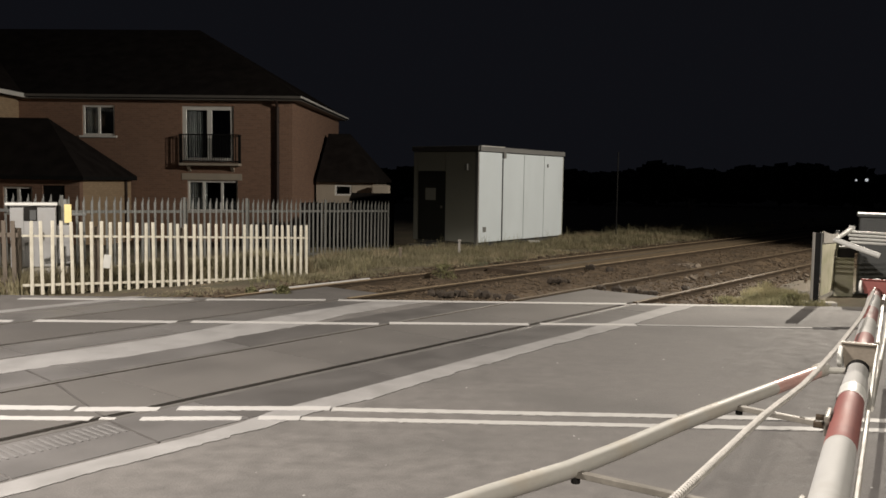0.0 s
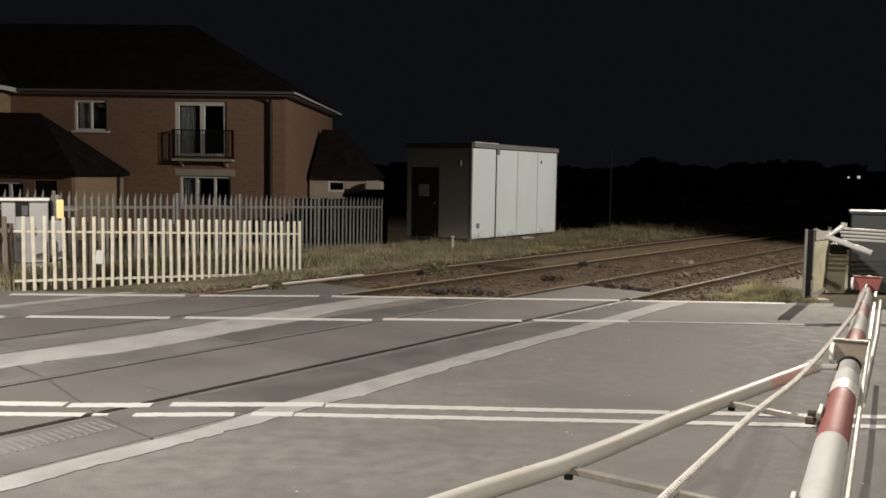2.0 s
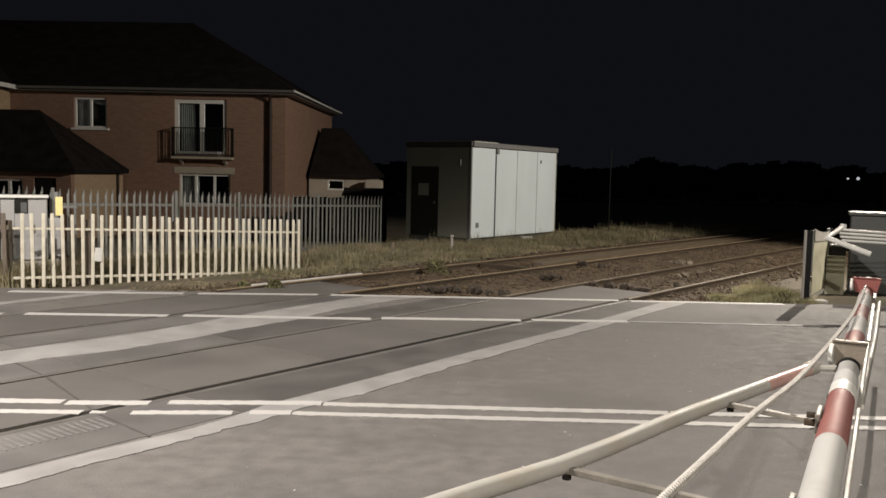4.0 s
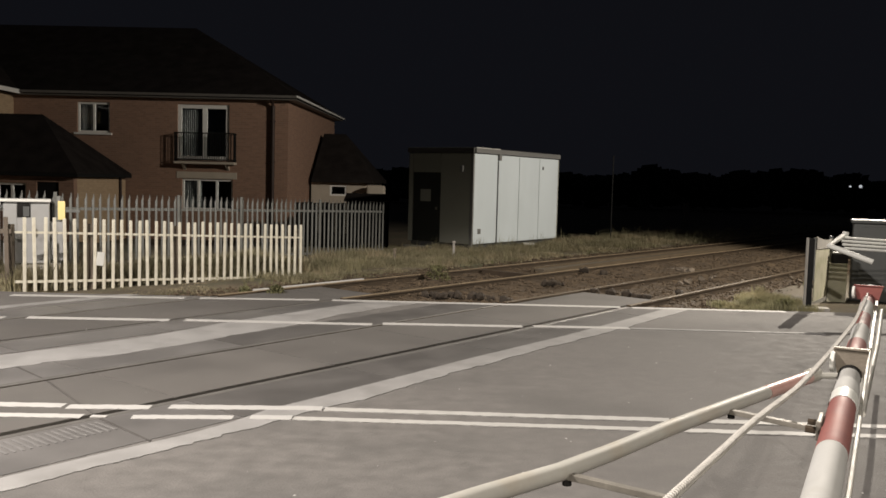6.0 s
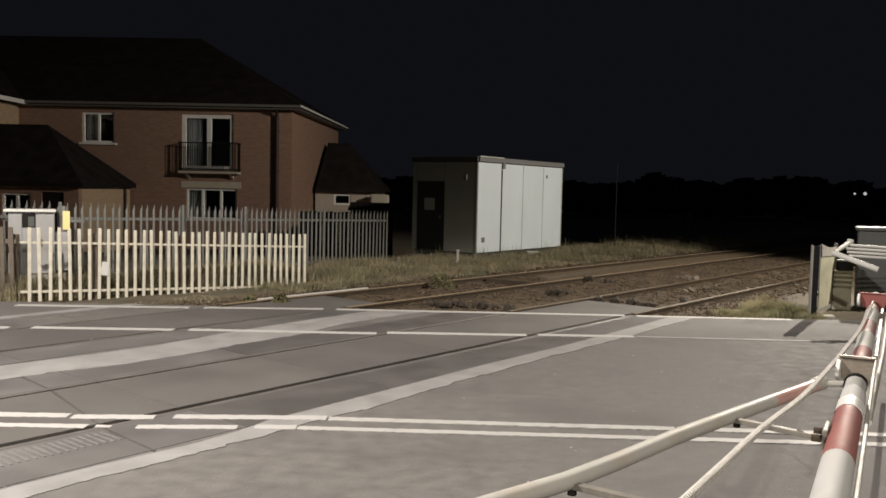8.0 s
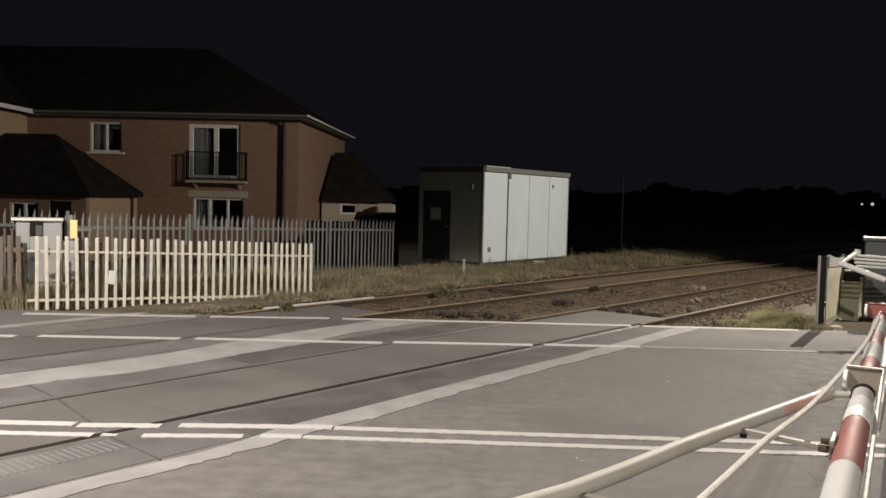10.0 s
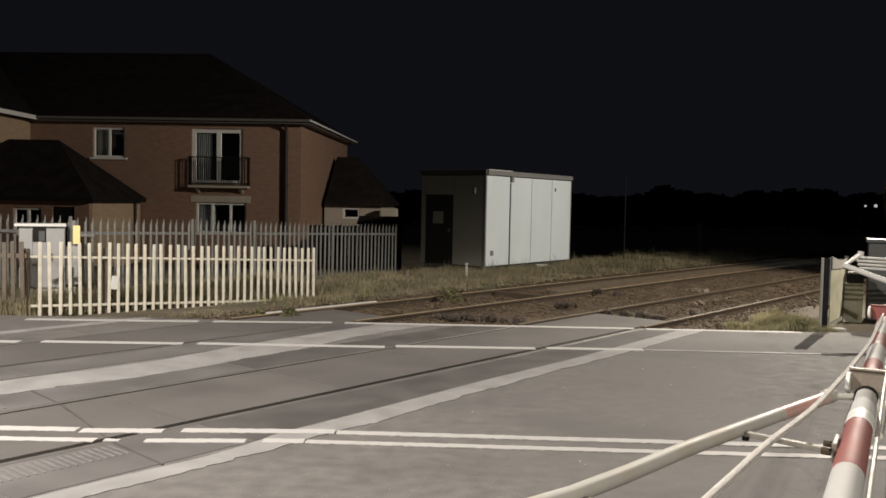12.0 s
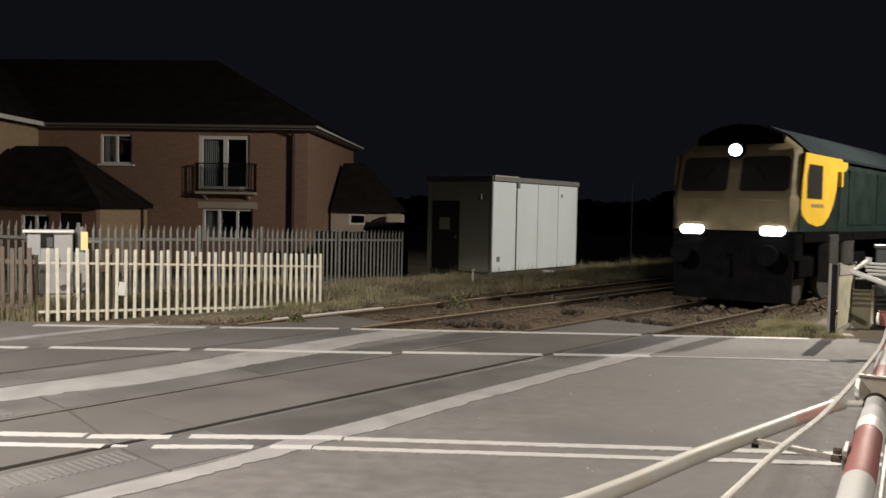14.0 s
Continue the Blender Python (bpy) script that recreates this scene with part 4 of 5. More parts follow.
# ---- relay cabin beside the track ----
def build_cabin():
    cab = thing("relay_cabin", "white panelled railway equipment cabin with a dark door", "cabin", pose(0.95, 23.84, 0, 0, 0, 54.7))
    # local x runs along the lit side away from the camera, y across to the far side
    L, Wd, top = 4.92, 2.2, 2.63
    p = 1.23
    for i in range(4):
        part("side_panel", boxed(i * p + 0.012, (i + 1) * p - 0.012, 0, 0.05, 0.14, top, 0.006), CABIN, cab, "white steel side panel")
    bm = bmesh.new()
    box(bm, 0.01, L - 0.01, 0.02, Wd - 0.02, 0.16, top)
    part("core", bm, SEAM, cab)
    part("end_panel", boxed(-0.04, 0.008, 0.10, 1.08, 0.14, top, 0.005), CABIN_GREY, cab, "grey end panel, darkened as unlit")
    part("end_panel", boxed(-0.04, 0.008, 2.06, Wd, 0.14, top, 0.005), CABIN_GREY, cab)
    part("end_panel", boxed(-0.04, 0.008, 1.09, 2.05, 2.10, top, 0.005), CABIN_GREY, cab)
    part("corner_trim", boxed(-0.05, 0.010, -0.012, 0.09, 0.02, top, 0.008), CABIN_TRIM, cab, "dark grey corner trim")
    part("fascia_flashing", boxed(0.0, 1.25, -0.066, -0.024, top + 0.152, top + 0.172, 0.004), LIDWHITE, cab, "pale flashing strip on the roof edge")
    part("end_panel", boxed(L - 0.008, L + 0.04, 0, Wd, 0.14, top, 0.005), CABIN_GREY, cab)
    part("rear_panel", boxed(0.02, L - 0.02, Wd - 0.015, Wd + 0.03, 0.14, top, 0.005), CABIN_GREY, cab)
    door = part("door", boxed(-0.03, 0.006, 1.10, 2.04, 0.16, 2.08, 0.006), CABIN_DOOR, cab, "dark green steel door")
    part("notice", boxed(-0.036, -0.0305, 1.42, 1.78, 1.28, 1.62), CABIN_GREY, door, "small pale notice")
    part("handle", boxed(-0.075, -0.0305, 1.18, 1.24, 1.05, 1.13, 0.01), STEELDULL, door)
    part("roof", boxed(-0.06, L + 0.06, -0.02, Wd + 0.06, top + 0.02, top + 0.165, 0.02), SEAM, cab, "dark flat roof")
    part("fascia", boxed(0.0, L + 0.02, -0.06, -0.022, top + 0.02, top + 0.15, 0.01), CABIN_TRIM, cab, "grey fascia along the long side")
    # skirt darkened to stand for the shadow beneath the cabin
    part("base_frame", boxed(0.03, L - 0.03, 0.10, Wd - 0.06, 0.0, 0.14, 0.01), SEAM, cab, "recessed skirt coloured dark as the shadow gap")
    for x in (0.0, 2.4, L - 0.35):
        part("foot", boxed(x + 0.02, x + 0.35, 0.06, Wd - 0.06, -0.25, 0.0, 0.01), CONCRETE, cab)
    bm = bmesh.new()
    box(bm, p - 0.016, p + 0.016, -0.03, 0.0, 0.10, 2.45, 0.006)
    part("cable_duct", bm, SEAM, cab, "dark vertical cable duct between panels")
    part("junction_box", boxed(p - 0.02, p + 0.10, -0.07, 0.0, 2.48, 2.68, 0.01), CABIN_TRIM, cab)
    part("vent", boxed(0.24, 0.40, -0.012, 0.0, 0.42, 0.56, 0.004), CABIN_TRIM, cab, "small grey vent plate")
    part("vent", boxed(3.86, 3.94, -0.012, 0.0, 2.28, 2.38, 0.004), SEAM, cab, "small dark vent")
    part("bulkhead_lamp", boxed(-0.11, -0.04, 0.30, 0.42, 2.12, 2.30, 0.02), CABIN_TRIM, cab)
    part("step", boxed(-0.42, -0.1, 1.0, 2.1, -0.02, 0.02, 0.006), CABIN_TRIM, cab, "grey steel door step")
    for y in (1.06, 2.0):
        part("step_leg", boxed(-0.40, -0.34, y, y + 0.05, -0.25, -0.021), CABIN_TRIM, cab)


# ---- fences ----
def build_picket_fence():
    a, b = Vector((-6.34, 13.31, 0)), Vector((-2.66, 16.75, 0))
    d = b - a
    L = d.length
    ang = math.degrees(math.atan2(d.y, d.x))
    fence = thing("picket_fence", "cream-white painted picket fence at the edge of the road", "fence", pose(a.x, a.y, 0, 0, 0, ang))
    slope = -0.205 / L
    n = 36
    pale = finish(boxed(-0.026, 0.026, -0.052, -0.030, -0.02, 1.13, 0.008), "pale", WHITEWOOD)
    for i in range(n):
        ob = new("pale", pale)
        ob.parent = fence
        u = i / (n - 1)
        x = L * (u + 0.08 * u * (1 - u))
        ob.matrix_basis = pose(x, 0, slope * x + random.uniform(-0.012, 0.012), 0, random.uniform(-0.8, 0.8), random.uniform(-1, 1))
    for z, h in ((0.90, 0.024), (0.14, 0.026)):
        bm = bmesh.new()
        box(bm, -0.12, L + 0.04, -0.03, 0.015, z - h, z + h * 0.4)
        for v in bm.verts:
            v.co.z += slope * v.co.x
        part("rail", bm, WHITEWOOD, fence)
    for u in (0.2, 0.4857, 0.998):
        x = L * (u + 0.08 * u * (1 - u)) - 0.035
        part("post", boxed(x - 0.03, x + 0.03, 0.016, 0.08, -0.4, 1.05 + slope * x, 0.008), SHADEDWOOD, fence, "post coloured dark brown as if in shade")
    part("notice", boxed(-0.06, 0.06, -0.064, -0.053, -0.11, 0.11, 0.003, m=pose(1.16, 0, 0.44, 0, 7, 0)), LIDWHITE, fence, "small tilted white notice plate")
    # the return of the fence towards the street, its shade put into the brown
    back = thing("shaded_fence", "picket fence coloured dark brown as if in shade", "fence", pose(-6.62, 13.42, 0, 0, 0, 176))
    pale = finish(boxed(-0.035, 0.035, -0.05, -0.028, -0.02, 1.12, 0.008), "pale", SHADEDWOOD)
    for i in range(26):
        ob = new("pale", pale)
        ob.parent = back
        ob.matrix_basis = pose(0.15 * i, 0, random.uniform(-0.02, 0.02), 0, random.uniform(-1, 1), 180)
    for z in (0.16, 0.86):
        part("rail", boxed(-0.05, 3.9, -0.03, 0.02, z, z + 0.07), SHADEDWOOD, back)
    for x in (0.02, 1.9, 3.8):
        part("post", boxed(x - 0.05, x + 0.05, -0.13, -0.03, -0.4, 1.0, 0.008), SHADEDWOOD, back)


def build_palisade():
    a, b = Vector((-6.35, 14.35, 0)), Vector((-1.46, 22.51, 0))
    d = b - a
    L = d.length
    fence = thing("palisade_fence", "grey galvanised steel palisade fence with pointed pales", "fence", pose(a.x, a.y, 0, 0, 0, math.degrees(math.atan2(d.y, d.x))))
    slope = -0.20 / L
    bm = bmesh.new()
    prism(bm, [(-0.021, -0.1), (0.021, -0.1), (0.021, 1.38), (0.010, 1.43), (0.0, 1.49), (-0.010, 1.43), (-0.021, 1.38)], 1, -0.012, 0.0)
    for v in bm.verts:
        v.co.y -= 0.018 if abs(v.co.x) < 0.02 else 0
    pale = finish(bm, "pale", GALV)
    n = int(L / 0.150)
    for i in range(n + 1):
        x = L * i / n
        ob = new("pale", pale)
        ob.parent = fence
        ob.matrix_basis = pose(x, -0.03, slope * x + random.uniform(-0.006, 0.006), 0, random.uniform(-0.5, 0.5), 0)
    for z in (0.22, 1.20):
        bm = bmesh.new()
        box(bm, 0, L, -0.028, 0.022, z, z + 0.05)
        for v in bm.verts:
            v.co.z += slope * v.co.x
        part("rail", bm, GALV, fence)
    for x in (0.0, 2.62, 4.30, 6.88):
        part("post", boxed(x - 0.026, x + 0.026, -0.092, -0.062, -0.5, 1.50 + slope * x, 0.006), GALV, fence)
    # the side that runs back beside the houses
    back = thing("palisade_fence", "grey galvanised steel palisade fence in shade", "fence", pose(a.x - 0.1, a.y + 0.1, 0, 0, 0, 165))
    for i in range(26):
        ob = new("pale", pale)
        ob.parent = back
        ob.matrix_basis = pose(0.15 * i + 0.1, 0, 0.02)
    for z in (0.22, 1.20):
        part("rail", boxed(0, 4.1, -0.02, 0.03, z, z + 0.05), GALV, back)
    for x in (2.0, 4.0):
        part("post", boxed(x - 0.05, x + 0.05, 0.03, 0.13, -0.5, 1.50, 0.006), GALV, back)


def build_case():
    case = thing("equipment_case", "grey steel railway equipment case with a white lid", "equipment case", pose(-6.505, 13.78, 0, 0, 0, 24))
    part("body", boxed(-0.335, 0.335, 0.0, 0.36, 0.36, 1.335, 0.012), CASE, case)
    part("lid", boxed(-0.40, 0.355, -0.05, 0.42, 1.34, 1.385, 0.012), LIDWHITE, case, "white overhanging lid")
    part("door", boxed(0.06, 0.325, -0.014, -0.002, 0.42, 1.30, 0.006), CASE, case, "grey steel door")
    part("side_panel", boxed(-0.325, -0.14, -0.014, -0.002, 0.42, 1.30, 0.006), CASE, case)
    part("opening", boxed(-0.135, 0.055, -0.012, -0.002, 1.10, 1.325), RUBBER, case, "dark gap behind the door edge")
    part("inner_plate", boxed(-0.05, 0.04, -0.02, -0.0125, 1.11, 1.27, 0.003), MACHINE, case, "dark grey plate inside the gap")
    part("handle", boxed(0.09, 0.15, -0.04, -0.015, 0.80, 0.92, 0.008), STEELDULL, case)
    part("side_box", boxed(0.337, 0.53, 0.06, 0.36, 0.40, 1.02, 0.012), CASE, case, "lower grey box joined to the side")
    part("plinth", boxed(-0.30, 0.50, 0.03, 0.36, -0.25, 0.358, 0.01), CONCRETE, case, "concrete plinth in the grass")
    sign = thing("sign_post", "small yellow plate on a galvanised post", "sign", pose(-6.12, 14.05, 0))
    part("post", boxed(-0.03, 0.03, 0.0, 0.05, -0.3, 1.44, 0.006), GALV, sign)
    part("plate", boxed(-0.002, 0.112, -0.02, -0.004, 1.06, 1.36, 0.004), YELLOW_SIGN, sign, "plain yellow plate")
    part("bracket", boxed(0.10, 0.34, 0.0, 0.02, 1.18, 1.22, 0.004), GALV, sign)


# ---- barrier on this side ----
B0 = Vector((1.06, 2.29, 1.03))
BD = Vector((2.60 - 1.06, 5.24 - 2.29, 0)).normalized()
BS = Vector((BD.y, -BD.x, 0))


def along_boom(y, side=0.0, up=0.0):
    return B0 + BD * ((y - B0.y) / BD.y) + BS * side + Vector((0, 0, up))


def build_boom():
    boom = thing("barrier_boom", "lowered level crossing barrier boom with red and white bands", "barrier")
    R0 = 0.0475
    bands = [(-0.9, 2.56, BOOMWHITE, 0), (2.56, 3.13, BOOMRED, 0.0006), (3.13, 3.46, BOOMWHITE, 0.0012), (3.46, 4.05, BOOMWHITE, -0.002), (4.05, 4.45, BOOMRED, 0), (4.45, 4.95, BOOMWHITE, 0), (4.95, 5.45, BOOMRED, 0), (5.45, 6.05, BOOMWHITE, 0), (6.05, 6.75, BOOMRED, 0), (6.75, 7.1, BOOMWHITE, 0)]
    for y0, y1, m, grow in bands:
        taper0, taper1 = R0 - 0.001 * max(0, y0 - 2), R0 - 0.001 * max(0, y1 - 2)
        part("tube_section", rod(along_boom(y0), along_boom(y1), taper0 + grow, taper1 + grow, seg=32), m, boom, "red band" if m is BOOMRED else "white band", True)
    part("reflective_sleeve", rod(along_boom(3.13), along_boom(3.27), R0 + 0.002, seg=32), LIDWHITE, boom, "bright reflective band", True)
    # black clamp and the lamp bracket that stands on it
    part("clamp", rod(along_boom(3.655), along_boom(3.71), R0 - 0.001, seg=28), RUBBER, boom, "black rubber clamp", True)
    def bracket(y, m, h0, w):
        bm = bmesh.new()
        c = along_boom(y)
        outline = [(-w * 0.72, 0.0), (w * 0.72, 0.0), (w, h0), (-w, h0)]
        q = Matrix((BS, BD, (0, 0, 1))).transposed().to_4x4()
        prism(bm, outline, 1, -0.006, 0.006)
        box(bm, -w, w, -0.016, 0.0, h0 - 0.008, h0, 0)
        bmesh.ops.transform(bm, matrix=Matrix.Translation(c + Vector((0, 0, -0.006))) @ q, verts=bm.verts[:])
        br = part("lamp_bracket", bm, m, boom, "flat steel lamp bracket")
        at = c + BS * (-w * 0.98) + Vector((0, 0, -0.006 + h0 * 0.45))
        axis = (BS * 0.99 - BD * 0.12)
        part("lamp_lens", rod(at - axis * 0.008, at + axis * 0.008, 0.046, seg=24), LIDWHITE, boom, "white round lamp lens", True)
    bracket(3.72, BRACKET, 0.124, 0.071)
    bracket(6.45, BOOMRED, 0.11, 0.10)
    # pale strip along the lower edge of the boom
    q0 = Matrix((BS, BD, (0, 0, 1))).transposed().to_4x4()
    part("edge_strip", boxed(0.050, 0.066, -3.0, 2.6, -0.070, -0.045, 0.004, m=Matrix.Translation(along_boom(2.29)) @ q0), CREAMPIPE, boom, "cream strip along the boom's lower edge")
    part("edge_strip", boxed(0.048, 0.070, 2.62, 5.2, -0.06, -0.035, 0.004, m=Matrix.Translation(along_boom(2.29)) @ q0), CREAMPIPE, boom)
    # hanging skirt bar
    bm = bmesh.new()
    tube(bm, [(2.37, 4.72, 0.60), (3.58, 6.95, 0.60), (4.66, 9.0, 0.60)], 0.020, 10)
    part("skirt_bar", bm, CREAMPIPE, boom, "cream bar of the boom skirt", True)
    for y in (4.85, 6.6):
        p = along_boom(y)
        part("skirt_hanger", rod(p, (2.37 + (y - 4.72) * 0.535, y, 0.60), 0.010, seg=8), CREAMPIPE, boom, "", True)
    # bracing pipe on outriggers
    pipe = [(-0.62, -0.72, 1.03), (-1.02, -0.30, 1.03), (-1.12, 0.40, 1.03), (-0.92, 1.16, 1.03), (-0.50, 1.58, 1.03), (-0.02, 2.010, 1.03), (0.13, 2.150, 1.03), (0.35, 2.340, 1.03), (0.54, 2.540, 1.03), (0.78, 2.810, 1.03), (1.07, 3.110, 1.03), (1.41, 3.460, 1.03), (1.61, 3.660, 1.03)]
    bm = bmesh.new()
    tube(bm, pipe, 0.026, 16)
    part("bracing_pipe", bm, CREAMPIPE, boom, "cream painted bracing pipe", True)
    # thin added sleeve that carries the red flare colour
    part("red_sleeve", rod((1.30, 3.346, 1.03), (1.590, 3.640, 1.03), 0.0268, seg=16), REDFLARE, boom, "sleeve tinted with the red lamp's flare on the pipe", True)
    bm = bmesh.new()
    cyl(bm, (1.61, 3.67, 1.03), (1.66, 3.72, 1.03), 0.031, seg=14)
    tube(bm, [(1.63, 3.69, 1.03), (1.72, 3.69, 1.03), (1.80, 3.70, 1.03)], 0.014, 8)
    part("pipe_joint", bm, CREAMPIPE, boom, "", True)
    for p, q in (((1.06, 3.09, 1.01), along_boom(2.84, -0.06, 0.0)), ((0.36, 2.36, 1.005), along_boom(1.99, -0.06, -0.0))):
        p, q = Vector(p), Vector(q)
        bm = bmesh.new()
        d = (q - p)
        m = Matrix.Translation((p + q) / 2) @ pose(0, 0, 0, 0, 0, math.degrees(math.atan2(d.y, d.x)))
        box(bm, -d.length / 2, d.length / 2, -0.012, 0.012, -0.008, 0.010, 0.002, m=m)
        part("outrigger", bm, STEELDULL, boom, "flat steel outrigger bar")
        bm = bmesh.new()
        cyl(bm, p + Vector((0.016, -0.008, -0.014)), p + Vector((0.016, -0.008, 0.018)), 0.013, seg=8)
        part("bolt", bm, RUBBER, boom)
    # clamp plate where the outrigger meets the boom
    q = Matrix((BS, BD, (0, 0, 1))).transposed().to_4x4()
    for y in (2.84, 1.99):
        at = along_boom(y)
        part("clamp_plate", boxed(-0.062, -0.045, -0.07, 0.075, -0.03, 0.035, 0.004, m=Matrix.Translation(at) @ q), STEELDULL, boom, "dull clamp plate")
        for s in (-0.045, 0.05):
            part("bolt", rod(at + BS * -0.095 + BD * s, at + BS * -0.06 + BD * s, 0.0125, seg=6), RUST, boom)
    # stay rope bound with wire, from a mast on the machine to the boom's end
    knots = [Vector(p) for p in ((-0.61, -0.15, 1.29), (-0.26, 0.46, 1.26), (0.14, 1.13, 1.22), (0.49, 1.73, 1.19), (0.73, 2.13, 1.17), (0.93, 2.48, 1.15), (1.28, 3.02, 1.12), (1.73, 3.78, 1.1), (2.35, 4.83, 1.09), (3.08, 6.15, 1.11))]
    runs = [0.0]
    for p, q_ in zip(knots, knots[1:]):
        runs.append(runs[-1] + (q_ - p).length)

    def rope_at(s):
        i = max(k for k in range(len(runs) - 1) if runs[k] <= max(s, 0))
        return knots[i].lerp(knots[i + 1], (s - runs[i]) / (runs[i + 1] - runs[i]))

    def rope_mid(s):
        return (rope_at(max(0, s - 0.25)) + rope_at(s) * 2 + rope_at(min(runs[-1], s + 0.25))) / 4
    bm = bmesh.new()
    tube(bm, [rope_mid(runs[-1] * i / 120) for i in range(121)], 0.0078, 10)
    part("stay_rope", bm, ROPE, boom, "pale stay rope bound with wire", True)
    bm = bmesh.new()
    pts, s, ang = [], 1.9, 0.0
    while s < runs[-1] - 0.3:
        pts.append(rope_mid(s) + BS * (0.0086 * math.cos(ang)) + Vector((0, 0, 0.0086 * math.sin(ang))))
        s += 0.015 / 8
        ang += 6.2832 / 8
    tube(bm, pts, 0.0028, 4)
    part("binding_wire", bm, ROPE, boom, "spiral wire binding of the rope", True)
    mast = along_boom(-0.75)
    part("stay_mast", rod(mast + Vector((-0.12, 0.1, 0.1)), knots[0] + Vector((0, -0.01, 0.03)), 0.025, seg=12), STEELDULL, boom, "short steel stay mast", True)
    part("boom_root", boxed(-0.14, 0.14, -0.35, 0.25, -0.14, 0.14, 0.02, m=Matrix.Translation(along_boom(-0.75)) @ q), MACHINE, boom)
    part("pedestal", boxed(-0.30, 0.30, -0.30, 0.30, -0.02, 0.89, 0.03, m=Matrix.Translation((*along_boom(-0.9).xy, 0)) @ q), MACHINE, boom, "dark grey barrier machine pedestal")


# ---- far side of the road ----
LOOP_A, LOOP_B, LOOP_C = (6.20, 13.2, 1.18), (5.84, 12.92, 1.03), (6.35, 12.6, 0.82)


def build_far_barrier():
    gate = thing("barrier_machine", "dark grey barrier machine with a white braced boom", "barrier machine", pose(7.73, 15.18, 0, 0, 0, -24))
    part("cabinet", boxed(-0.42, 0.55, -0.35, 0.35, -0.05, 1.30, 0.02), MACHINE, gate)
    part("hood", boxed(-0.46, 0.60, -0.40, 0.38, 1.30, 1.36, 0.015), MACHINE, gate, "dark grey hood")
    part("label_plate", boxed(0.30, 0.44, -0.362, -0.352, 1.08, 1.15), CASE, gate, "small pale plate")
    part("door", boxed(-0.32, 0.48, -0.365, -0.352, 0.2, 1.24, 0.006), MACHINE, gate)
    inv = gate.matrix_basis.inverted()

    def local(*pts):
        return [inv @ Vector(p) for p in pts]
    bm = bmesh.new()
    tube(bm, local(LOOP_A, LOOP_B, LOOP_C), 0.041, 12)
    part("boom_end_loop", bm, LIDWHITE, gate, "white bent tube at the boom's tail", True)
    a = Vector(LOOP_A)
    part("end_ball", rod(*local(a - Vector((0, 0, 0.04)), a + Vector((0.01, 0, 0.05))), 0.045, seg=12), LIDWHITE, gate, "", True)
    for k in range(4):
        a = Vector(LOOP_B).lerp(Vector(LOOP_A), 0.75 - 0.25 * k) + Vector((0.08 * k, 0.03, 0.0 - 0.012 * k))
        b = a + Vector((7.0, -0.6, -0.30))
        bm = bmesh.new()
        tube(bm, local(a, b), 0.020, 10)
        part("boom_tube", bm, LIDWHITE, gate, "white boom tube", True)
    post = thing("barrier_post", "dark flat steel post at the corner of the footway", "post", pose(5.80, 13.42, 0, 0, 0, -8))
    part("post", boxed(-0.055, 0.03, -0.05, 0.05, -0.3, 1.10, 0.008), BLACK, post)
    part("edge_strip", boxed(-0.072, -0.057, -0.06, 0.05, -0.03, 1.11, 0.004), CONCRETE, post, "pale edge strip")
    part("edge_strip", boxed(0.032, 0.05, -0.06, 0.05, 0.45, 1.11, 0.006), GALV, post)
    part("foot_plate", boxed(-0.22, 0.30, -0.10, 0.12, -0.05, 0.03, 0.006), CONCRETE, post, "pale concrete footing")
    wrap = thing("wing_fence", "olive grey sheet wing fence behind the post", "fence", pose(5.90, 13.50, 0, 0, 0, 58.5))

    def sheet(x0, x1, top0, top1, low0, low1, y, sag, material, name, label):
        bm = bmesh.new()
        n = 14
        for off in (0, 0.012):
            up = [bm.verts.new((x0 + (x1 - x0) * i / n, y + off + 0.0025 * math.sin(i * 1.6), top0 + (top1 - top0) * i / n - sag * 4 * (i / n) * (1 - i / n))) for i in range(n + 1)]
            dn = [bm.verts.new((v.co.x, v.co.y, low0 + (low1 - low0) * i / n)) for i, v in enumerate(up)]
            for i in range(n):
                bm.faces.new((up[i], up[i + 1], dn[i + 1], dn[i]))
        part(name, bm, material, wrap, label, True)
    sheet(0.02, 1.85, 1.12, 1.02, 0.10, 0.04, 0.0, 0.04, GREENSHEET, "sheet", "olive grey sheet")
    sheet(0.02, 1.82, 1.13, 1.03, 0.93, 0.86, -0.016, 0.04, CONCRETE, "top_band", "pale top band")
    part("post", boxed(1.84, 1.90, -0.02, 0.05, -0.3, 1.06, 0.006), MACHINE, wrap, "dark end post")
    part("rail", boxed(0.0, 1.84, 0.032, 0.052, 0.3, 0.36), GALV, wrap)
    part("rail", boxed(0.0, 1.84, 0.032, 0.052, 0.80, 0.86), GALV, wrap)
    side = thing("mossy_panel", "low mossy green steel panel beside the barrier machine", "panel", pose(6.84, 14.75, 0, 0, 0, -10))
    part("panel", boxed(-0.15, 0.15, -0.02, 0.02, -0.05, 0.62, 0.006), GREENSHEET, side)
    part("cap", boxed(-0.10, 0.15, -0.05, 0.05, 0.622, 0.78, 0.015), RUBBER, side, "dark box on the panel")
    part("shelf", boxed(-0.10, 0.04, -0.055, 0.05, 0.782, 0.81, 0.005), CASE, side, "pale shelf")


